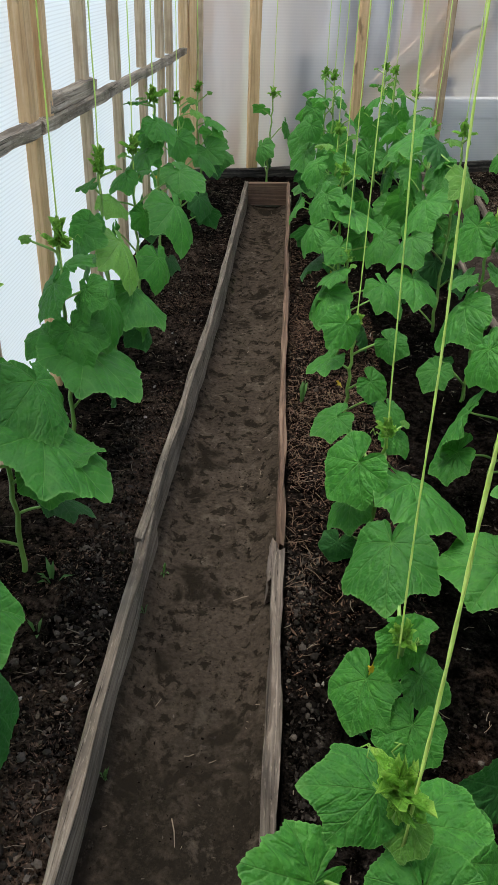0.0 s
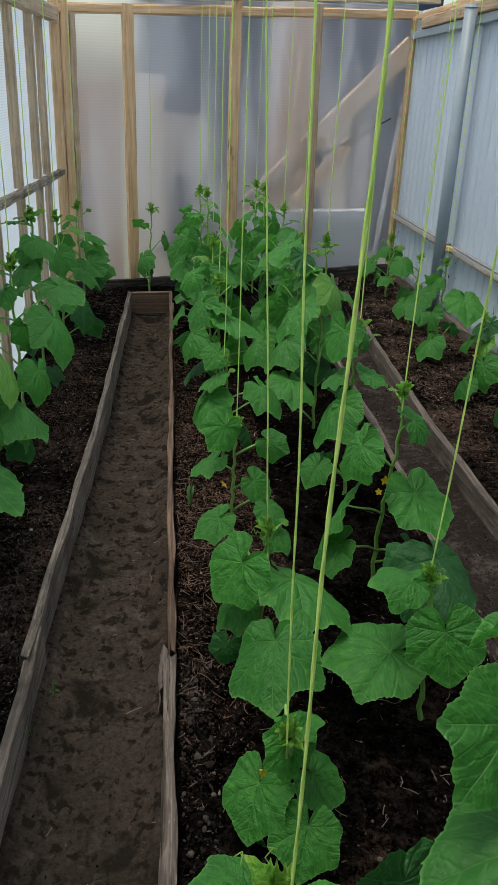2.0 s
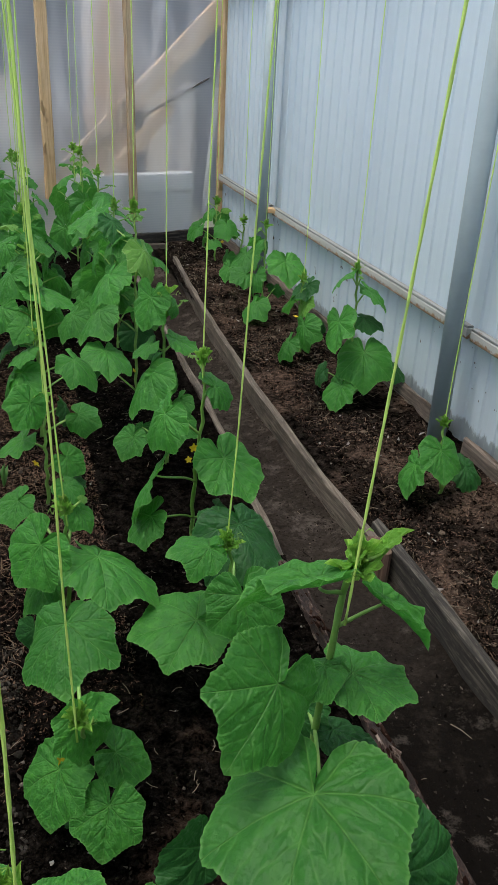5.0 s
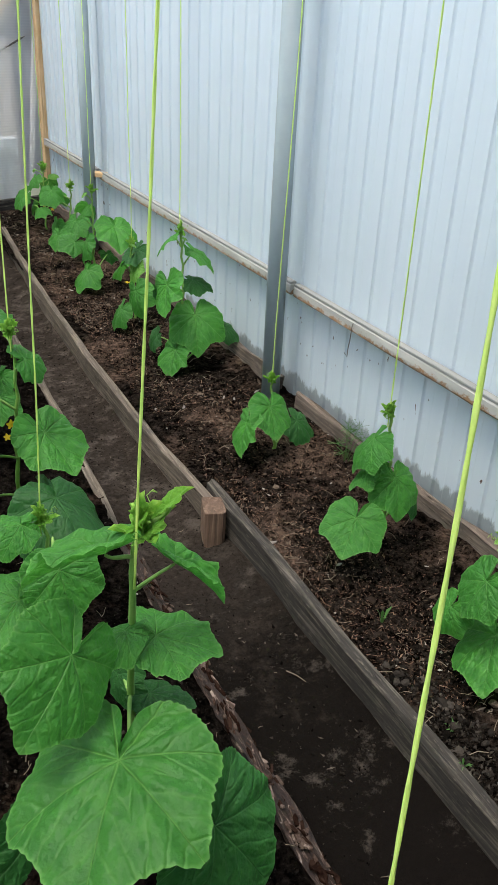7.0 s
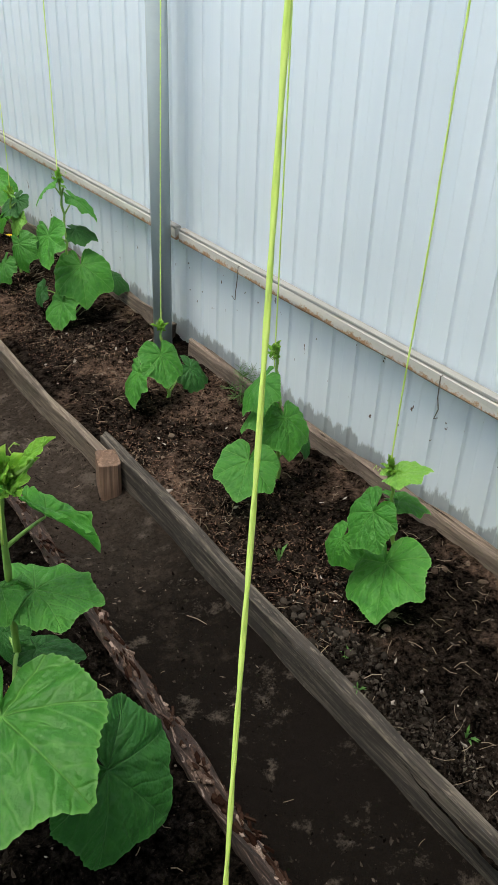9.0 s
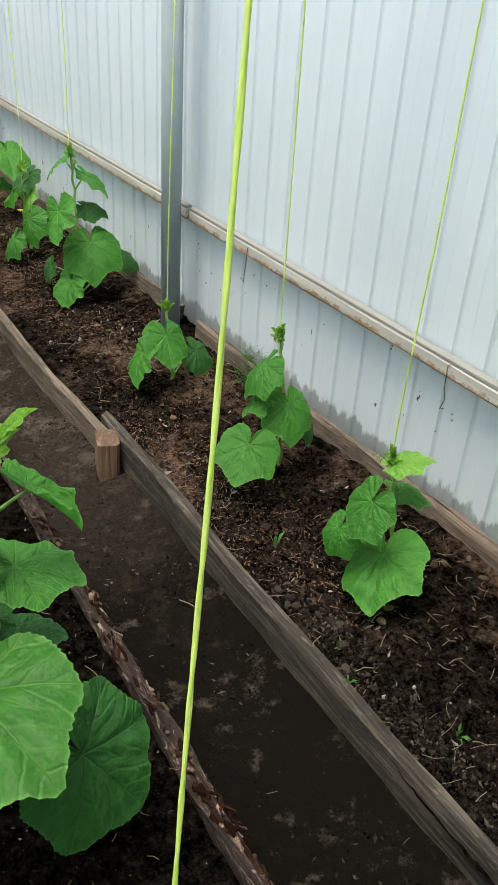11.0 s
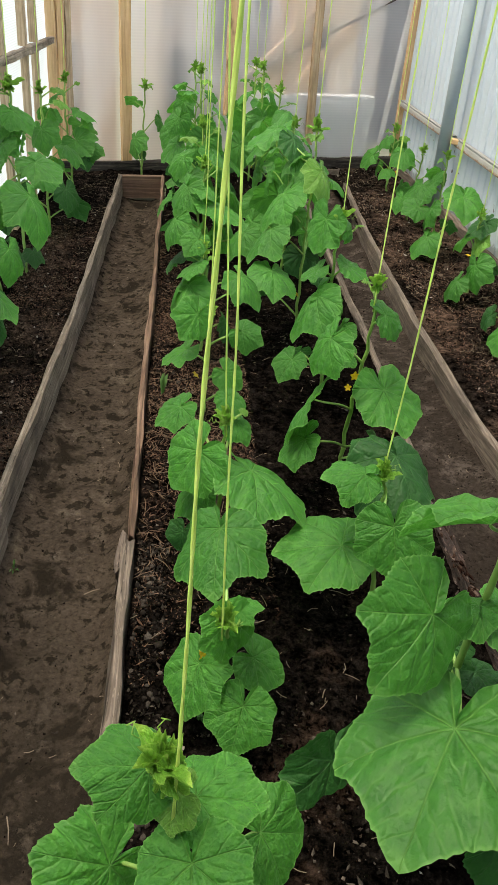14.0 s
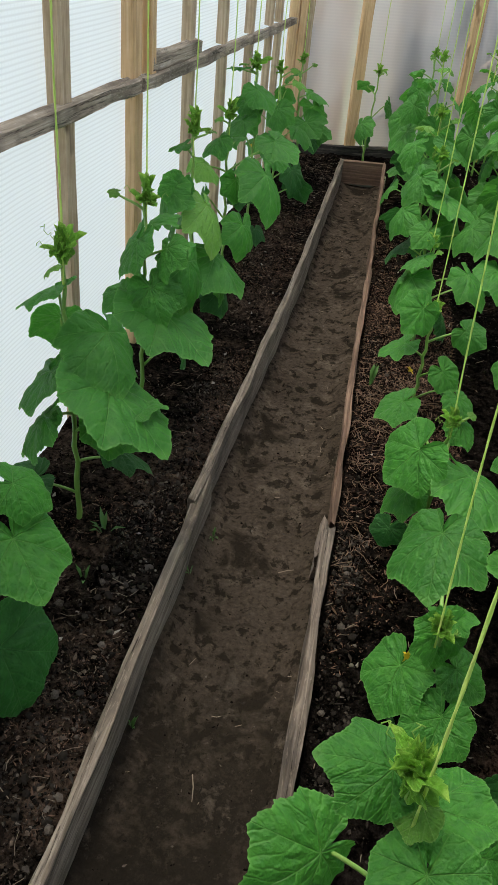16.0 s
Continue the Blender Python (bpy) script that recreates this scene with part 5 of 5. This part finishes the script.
planted((0.66, 3.25), (0.66, 3.24, 0.97), [
        # Full-sized leaf in the pale copy: its backlight is painted.
        (0.028, -0.050, 0.669, -59, -42, -18, 0.128, "young"),
        (-0.112, -0.050, 0.572, -157, -37, 13, 0.164, "mid"),
        (-0.073, 0.000, 0.493, -149, -21, -7, 0.105, "mid"),
        (-0.165, -0.150, 0.459, -158, -35, 6, 0.147, "mid"),
        (-0.051, 0.050, 0.700, -170, -22, -2, 0.094, "mid"),
        (-0.078, 0.100, 0.757, -21, -34, 12, 0.118, "dark"),
        (-0.127, 0.250, 0.765, -179, -32, -3, 0.160, "mid"),
], GREEN, 218, 7, tip=0.034, size=0.12)
planted((-0.6, 2.62), (-0.605, 2.58, 0.94), [
        (-0.040, -0.020, 0.732, -157, -18, -1, 0.058, "mid"),
        (-0.066, -0.120, 0.615, -91, -43, 43, 0.120, "mid"),
        # Lime glow of light through this leaf, painted with the pale copy.
        (0.055, -0.070, 0.563, -44, -29, -28, 0.155, "young"),
        (0.093, -0.070, 0.401, -31, -19, -12, 0.161, "mid"),
        (0.156, 0.080, 0.463, -62, -45, -25, 0.110, "mid"),
        (0.106, -0.020, 0.260, -41, -55, -9, 0.097, "dark"),
], GREEN, 219, 5, tip=0.044, size=0.12)
planted((-0.6, 3.2), (-0.6, 3.18, 0.87), [
        (-0.027, -0.050, 0.636, -143, -27, -9, 0.089, "mid"),
        (-0.075, -0.100, 0.552, -34, -21, -8, 0.094, "young"),
        (0.167, -0.100, 0.537, -51, -32, -23, 0.176, "mid"),
        (0.067, -0.050, 0.459, -91, -28, 16, 0.089, "dark"),
        (0.164, 0.100, 0.617, -30, -18, 8, 0.134, "mid"),
], GREEN, 220, 6, tip=0.044, size=0.12)
planted((-0.58, 3.75), (-0.6, 3.73, 0.975), [
        (-0.035, -0.050, 0.693, -49, -9, 3, 0.099, "mid"),
        (-0.077, -0.030, 0.806, -168, -1, 12, 0.075, "mid"),
        (0.008, -0.100, 0.740, -35, -22, 6, 0.114, "mid"),
        (-0.038, -0.150, 0.617, -134, -32, 6, 0.112, "mid"),
], GREEN, 221, 8, tip=0.044, size=0.12)
planted((1.58, 3.72), (1.58, 3.73, 0.53), [
        (-0.029, -0.120, 0.183, -116, -54, 45, 0.129, "mid"),
        (-0.122, -0.170, 0.119, 176, -49, -6, 0.108, "mid"),
        (0.034, 0.030, 0.346, -179, -33, -7, 0.115, "dark"),
        (0.021, -0.020, 0.275, 165, -54, -14, 0.097, "young"),
], GREEN, 222, 3, tip=0.03, size=0.10)
planted((1.56, 4.35), (1.57, 4.38, 0.66), [
        (-0.079, -0.150, 0.129, -152, -37, 1, 0.129, "mid"),
        (0.095, -0.100, 0.339, -92, -24, -4, 0.159, "mid"),
        (-0.055, -0.050, 0.258, -178, -61, 9, 0.124, "mid"),
        (-0.038, 0.050, 0.373, -2, 56, 6, 0.082, "mid"),
], GREEN, 223, 5, tip=0.03, size=0.11)
planted((1.58, 4.98), (1.6, 4.95, 0.57), [
        (0.012, -0.130, 0.243, -137, -31, 5, 0.133, "mid"),
        (-0.119, -0.230, 0.189, -138, -42, 15, 0.095, "mid"),
        (-0.095, -0.030, 0.411, -95, -34, 2, 0.107, "mid"),
], GREEN, 224, 5, tip=0.03, size=0.10)
# end placed

left_row = [((-0.56, 4.4), (-0.58, 4.42, 0.86), 11, 0.135), ((-0.52, 5.05), (-0.54, 5.1, 0.82), 11, 0.135)]
middle_left = [((0.24, 4.15), (0.24, 4.1, 0.80), 13, 0.145), ((0.25, 4.80), (0.24, 4.80, 0.95), 14, 0.145), ((0.24, 5.35), (0.22, 5.35, 0.90), 13, 0.14)]
middle_right = [((0.66, 3.9), (0.66, 3.9, 0.86), 13, 0.145), ((0.65, 4.5), (0.65, 4.5, 0.92), 13, 0.145), ((0.62, 5.2), (0.62, 5.2, 0.94), 13, 0.14), ((0.62, 5.75), (0.62, 5.72, 0.9), 12, 0.13)]
right_row = [((1.60, 5.7), (1.62, 5.75, 0.55), 9, 0.11)]
number = 0
for row, toward in ((left_row, 0), (middle_left, None), (middle_right, None), (right_row, None)):
    for (bx, by), crown, count, size in row:
        number += 1
        base = (bx, by, bed_height(bx, by))
        top = Vector(crown) - Vector(base)
        rows = ordinary_leaves(top, number, count, size, toward=toward, reach=0.8 * size + 0.03)
        cucumber(base, crown, rows, GREEN, number, 0.034, flowers=2)
        twine(crown[0], crown[1], crown[2] - 0.25 * top.z, 2.06, seed=number)
# a low plant under the twine beside the second path, and a seedling at the end film
planted((0.50, 0.07), (0.505, 0.073, 0.36), [], SMALL, 300, 4, 0.03, 0, 0.08, hung=(0.756, 0.369))
planted((-0.12, 5.72), (-0.10, 5.72, 0.72), [], "young cucumber plant at the foot of the end film", 301, 5, 0.035, 0, 0.11)

# ---- loose soil, straw and weeds ----
ICO_V = []
for a in (-1, 1):
    for b in (-1.618, 1.618):
        ICO_V += [Vector((0, a, b)), Vector((a, b, 0)), Vector((b, 0, a))]
ICO_V = [v.normalized() for v in ICO_V]
hull = bmesh.new()
for v in ICO_V:
    hull.verts.new(v)
bmesh.ops.convex_hull(hull, input=hull.verts[:])
hull.verts.index_update()
ICO_F = [tuple(v.index for v in f.verts) for f in hull.faces]
hull.free()


OCTA_V = [Vector(v) for v in ((1, 0, 0), (-1, 0, 0), (0, 1, 0), (0, -1, 0), (0, 0, 1), (0, 0, -1))]
OCTA_F = [(0, 2, 4), (2, 1, 4), (1, 3, 4), (3, 0, 4), (2, 0, 5), (1, 2, 5), (3, 1, 5), (0, 3, 5)]


def scatter_clods(name, count, area, ground, sizes, material, label, seed, clump=2.6, cut=0.0, flat=0.6, fibre=False, squat=True):
    """Crumbs of soil lying on the ground, denser in patches."""
    rng = random.Random(seed)
    shape_v, shape_f = (OCTA_V, OCTA_F) if sizes[1] < 0.0115 else (ICO_V, ICO_F)
    verts, faces = [], []
    made = 0
    while made < count:
        y = rng.uniform(area[2], area[3])
        x = rng.uniform(area[0](y), area[1](y))
        if noise.noise(Vector((x * clump, y * clump, seed))) + rng.uniform(-0.35, 0.35) < cut:
            continue
        made += 1
        s = sizes[0] + (sizes[1] - sizes[0]) * rng.random() ** 3.2
        turn = Euler((rng.uniform(0, 6), rng.uniform(0, 6), rng.uniform(0, 6))).to_matrix()
        stretch = (rng.uniform(0.8, 2.8), rng.uniform(0.5, 1.1), rng.uniform(0.4, 1.0)) if not fibre else (rng.uniform(1.2, 5.0), rng.uniform(0.25, 0.8), rng.uniform(0.25, 0.7))
        if not squat:
            stretch = (rng.uniform(0.8, 1.35), rng.uniform(0.7, 1.1), rng.uniform(0.6, 1.0))
            s *= 0.9
        z = ground(x, y) + s * 0.25
        k = len(verts)
        for v in shape_v:
            w = turn @ Vector((v.x * stretch[0], v.y * stretch[1], v.z * stretch[2])) * (s * (rng.uniform(0.5, 1.4) if squat else rng.uniform(0.8, 1.15)))
            verts.append((x + w.x, y + w.y, z + w.z * flat))
        faces.extend((a + k, b + k, c + k) for a, b, c in shape_f)
    return tagged(link(name, verts, faces, material), label, "soil crumbs", kind="stuff")


def scatter_straw(name, count, area, ground, lengths, material, label, seed, width=0.0007):
    """Thin bent bits of straw and stalk lying about."""
    rng = random.Random(seed)
    pieces = []
    while len(pieces) < count:
        y = rng.uniform(area[2], area[3])
        x = rng.uniform(area[0](y), area[1](y))
        if noise.noise(Vector((x * 2.2, y * 2.2, seed))) + rng.uniform(-0.5, 0.5) < 0:
            continue
        half = rng.uniform(*lengths) / 2
        d = heading(rng.uniform(0, 360), 0)
        side = Vector((-d.y, d.x, 0)) * half * rng.uniform(-0.3, 0.3)
        w = width * rng.uniform(0.6, 1.4)
        tilt = rng.uniform(-0.25, 0.35)
        pts = []
        for f in (-1, 0, 1):
            p = Vector((x, y, 0)) + d * (half * f) + side * (1 - f * f)
            p.z = ground(p.x, p.y) + 0.006 + max(0, tilt * half * (f + 1))
            pts.append(p)
        pieces.append(tube(pts, w, 4))
    v, f = joined(pieces)
    return tagged(link(name, v, f, material), label, "straw", kind="stuff")


bed_1 = (lambda y: left_x(y) + 0.02, lambda y: left_edge(y) - 0.03, SOUTH + 1.3, 5.7)
bed_2 = (lambda y: 0.04, lambda y: 0.89, SOUTH + 1.3, 6.0)
bed_3 = (lambda y: 1.29, lambda y: fence_x(y) - 0.06, SOUTH + 1.3, 6.3)
way_1 = (lambda y: left_edge(y) + 0.03, lambda y: 0.0, 0.3, 5.4)
way_2 = (lambda y: 0.94, lambda y: 1.24, 0.2, 5.9)


scatter_clods("soil_crumbs", 16000, bed_1, bed_height, (0.0012, 0.0075), M["clod_brown"], "dry grey-brown crumbs of soil on the bed", 1)
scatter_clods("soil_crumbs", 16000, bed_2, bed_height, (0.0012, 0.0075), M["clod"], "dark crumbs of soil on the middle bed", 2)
scatter_clods("soil_crumbs", 5000, (bed_3[0], bed_3[1], 0.0, 1.15), bed_height, (0.0012, 0.006), M["clod"], "black damp crumbs of soil beside the fence", 41)
scatter_clods("soil_crumbs", 14000, (bed_3[0], bed_3[1], 1.15, 6.3), bed_height, (0.0012, 0.0075), M["clod_brown"], "brown crumbs of soil beside the fence", 3)
scatter_clods("mulch", 38000, (lambda y: 0.04, lambda y: 0.4, 1.2, 4.5), bed_height, (0.001, 0.0045), M["mulch"], "brown crumbled mulch on the middle bed", 4, 1.5, 0.0, 0.45, True)
scatter_clods("mulch", 32000, (lambda y: 1.29, lambda y: fence_x(y) - 0.08, 0.9, 5.5), bed_height, (0.001, 0.0045), M["mulch"], "brown crumbled mulch beside the fence", 5, 1.8, 0.1, 0.45, True)
scatter_clods("mulch", 20000, (lambda y: left_x(y) + 0.15, lambda y: left_edge(y) - 0.03, 0.7, 4.5), bed_height, (0.001, 0.004), M["mulch"], "brown crumbled mulch on the bed by the film wall", 6, 2.6, 0.1, 0.45, True)
scatter_clods("grey_crumbs", 4200, (lambda y: 1.29, lambda y: 1.42, 0.1, 1.05), bed_height, (0.0012, 0.007), M["grey_crumb"], "pale grey dried crumbs along the dark board", 21, 2.0, -0.1, 0.8)
scatter_clods("grey_crumbs", 6500, (lambda y: left_edge(y) - 0.2, lambda y: left_edge(y) - 0.02, 0.6, 2.4), bed_height, (0.0012, 0.006), M["grey_crumb"], "pale grey dried crumbs along the grey board", 22, 2.0, -0.1, 0.8)
scatter_clods("grey_crumbs", 1500, (lambda y: 0.04, lambda y: 0.12, 0.9, 1.7), bed_height, (0.0012, 0.006), M["grey_crumb"], "pale grey dried crumbs beside the board", 23, 2.0, -0.1, 0.8)
scatter_clods("soil_clods", 160, bed_1, bed_height, (0.004, 0.017), M["clod"], "rough clods of damp soil on the bed", 31, 3.0, 0.05, 0.75, squat=False)
scatter_clods("soil_clods", 240, bed_2, bed_height, (0.004, 0.016), M["clod"], "rough clods of damp soil on the middle bed", 32, 3.0, 0.05, 0.75, squat=False)
scatter_clods("soil_clods", 520, bed_3, bed_height, (0.004, 0.016), M["clod_brown"], "rough brown clods on the bed beside the fence", 33, 3.0, 0.0, 0.75, squat=False)
scatter_clods("grey_clods", 170, (lambda y: 1.29, lambda y: 1.46, 0.1, 1.1), bed_height, (0.005, 0.017), M["grey_crumb"], "pale grey clods along the dark board", 34, 2.0, -0.1, 0.8, squat=False)
scatter_clods("grey_clods", 190, (lambda y: left_edge(y) - 0.16, lambda y: left_edge(y) - 0.02, 0.7, 1.9), bed_height, (0.005, 0.015), M["grey_crumb"], "pale grey clods along the grey board", 35, 2.0, -0.1, 0.8, squat=False)
scatter_clods("grey_clods", 260, (lambda y: 0.04, lambda y: 0.11, 0.8, 1.6), bed_height, (0.003, 0.012), M["grey_crumb"], "pale grey clods beside the path board", 36, 2.0, -0.1, 0.8, squat=False)
scatter_clods("path_grit", 2600, way_1, path_1_height, (0.0008, 0.004), M["clod"], "fine grit and crumbs on the trodden path", 7, 3.0, -0.2)
scatter_clods("path_grit", 6000, way_2, path_2_height, (0.0008, 0.005), M["clod"], "fine grit and crumbs on the black path", 8, 3.0, -0.2)
scatter_clods("pebbles", 260, bed_3, bed_height, (0.002, 0.009), M["pebble"], "small pale pebbles lying in the soil", 9, 3.0, 0.0, 0.8)
scatter_clods("pebbles", 160, bed_2, bed_height, (0.002, 0.008), M["pebble"], "small pale pebbles lying in the soil", 10, 3.0, 0.0, 0.8)
scatter_clods("pebbles", 160, bed_1, bed_height, (0.002, 0.008), M["pebble"], "small pale pebbles lying in the soil", 11, 3.0, 0.0, 0.8)
scatter_straw("straw", 420, bed_1, bed_height, (0.008, 0.04), M["straw"], "thin dry straw bits scattered on the bed", 12)
scatter_straw("straw", 450, bed_2, bed_height, (0.008, 0.04), M["straw"], "thin dry straw bits scattered on the middle bed", 13)
scatter_straw("straw", 420, (lambda y: 0.04, lambda y: 0.3, 1.5, 3.3), bed_height, (0.01, 0.06), M["mulch_straw"], "reddish brown straw mulch along the thin board", 17, 0.0007)
scatter_straw("straw", 900, bed_3, bed_height, (0.01, 0.05), M["straw"], "thin dry straw bits scattered beside the fence", 14)
scatter_straw("straw", 50, way_1, path_1_height, (0.006, 0.022), M["straw"], "bits of straw trodden into the path", 15, 0.0006)
scatter_straw("straw", 40, way_2, path_2_height, (0.006, 0.022), M["straw"], "bits of straw trodden into the path", 16, 0.0006)


def stick(p0, p1, radius, label):
    a, b = Vector(p0), Vector(p1)
    v, f = tube([a, a.lerp(b, 0.5) + Vector((0.002, 0.001, 0.002)), b], [radius, radius, radius * 0.7], 6)
    tagged(link("stick", v, f, M["straw"]), label, "stick")


stick((-0.185, 0.955, 0.037), (-0.172, 0.895, 0.037), 0.0012, "pale bit of straw lying on the path")
stick((1.15, 1.25, 0.054), (1.178, 1.195, 0.054), 0.0014, "pale bit of straw lying on the black path")
stick((-0.10, 1.60, 0.036), (-0.06, 1.62, 0.038), 0.0012, "pale splinter lying on the path")


def weed(x, y, z, count, length, label, seed, spread=60, fine=False):
    """A small tuft: narrow blades, or feathery stems."""
    rng = random.Random(seed)
    ob = thing("weed", (x, y, z), label, "weed", "small weeds")
    for k in range(count):
        d = heading(rng.uniform(0, 360), rng.uniform(90 - spread, 88))
        tip = d * length * rng.uniform(0.6, 1.1)
        bow = Vector((0, 0, length * 0.18))
        pts = [Vector((0, 0, -0.01)), tip * 0.5 + bow, tip]
        if fine:
            pieces = [tube(pts, 0.0009, 4)]
            for i in range(14):
                f = rng.uniform(0.25, 1.0)
                p = pts[1].lerp(pts[2], f)
                q = p + heading(rng.uniform(0, 360), rng.uniform(-10, 50)) * length * 0.22
                pieces.append(tube([p, p.lerp(q, 0.5), q], 0.0006, 3))
            v, f = joined(pieces)
        else:
            side = Vector((-d.y, d.x, 0)).normalized() * length * 0.09
            v = [pts[0], pts[1] + side, pts[1] - side, pts[2], pts[1] + Vector((0, 0, -0.003))]
            f = [(0, 4, 1), (0, 2, 4), (1, 4, 3), (4, 2, 3)]
        link("blade" if not fine else "frond", v, f, M["weed"], ob)


weed(-0.30, 1.70, path_1_height(-0.30, 1.70), 7, 0.035, "little green weed beside the board", 1, 80)
weed(-0.325, 1.52, path_1_height(-0.325, 1.52), 6, 0.03, "little green weed beside the board", 2, 80)
weed(-0.335, 1.03, path_1_height(-0.335, 1.03), 7, 0.03, "little green weed beside the board", 3, 80)
weed(0.085, 2.54, 0.13, 4, 0.11, "thin green grass shoot in the mulch", 4, 25)
weed(1.80, 2.02, 0.13, 10, 0.16, "feathery green dill seedling by the fence", 5, 45, True)
weed(1.44, 0.55, 0.13, 9, 0.035, "tiny green seedling in the soil", 6, 85)
weed(1.37, 0.86, 0.13, 9, 0.03, "tiny green seedling in the soil", 7, 85)
weed(1.43, 1.24, 0.13, 4, 0.06, "short green grass shoot in the soil", 8, 40)
weed(1.30, 0.75, 0.17, 8, 0.025, "moss and grass on the board edge", 9, 80)
weed(-0.56, 1.52, 0.13, 7, 0.07, "withering yellow-green shoot in the bed", 10, 60)
weed(-0.55, 1.34, 0.13, 6, 0.05, "withering yellow-green shoot in the bed", 11, 60)
for k, x in enumerate((-0.60, 0.24, 0.66, 1.61)):
    v, f = tube([(x, SOUTH, 2.065), (x, 2.5, 2.06), (x, 5.8, 2.065)], 0.0015, 5)
    tagged(link("support_wire", v, f, M["wire"]), "thin wire strung under the roof for the twines", "wire", "overhead wires")
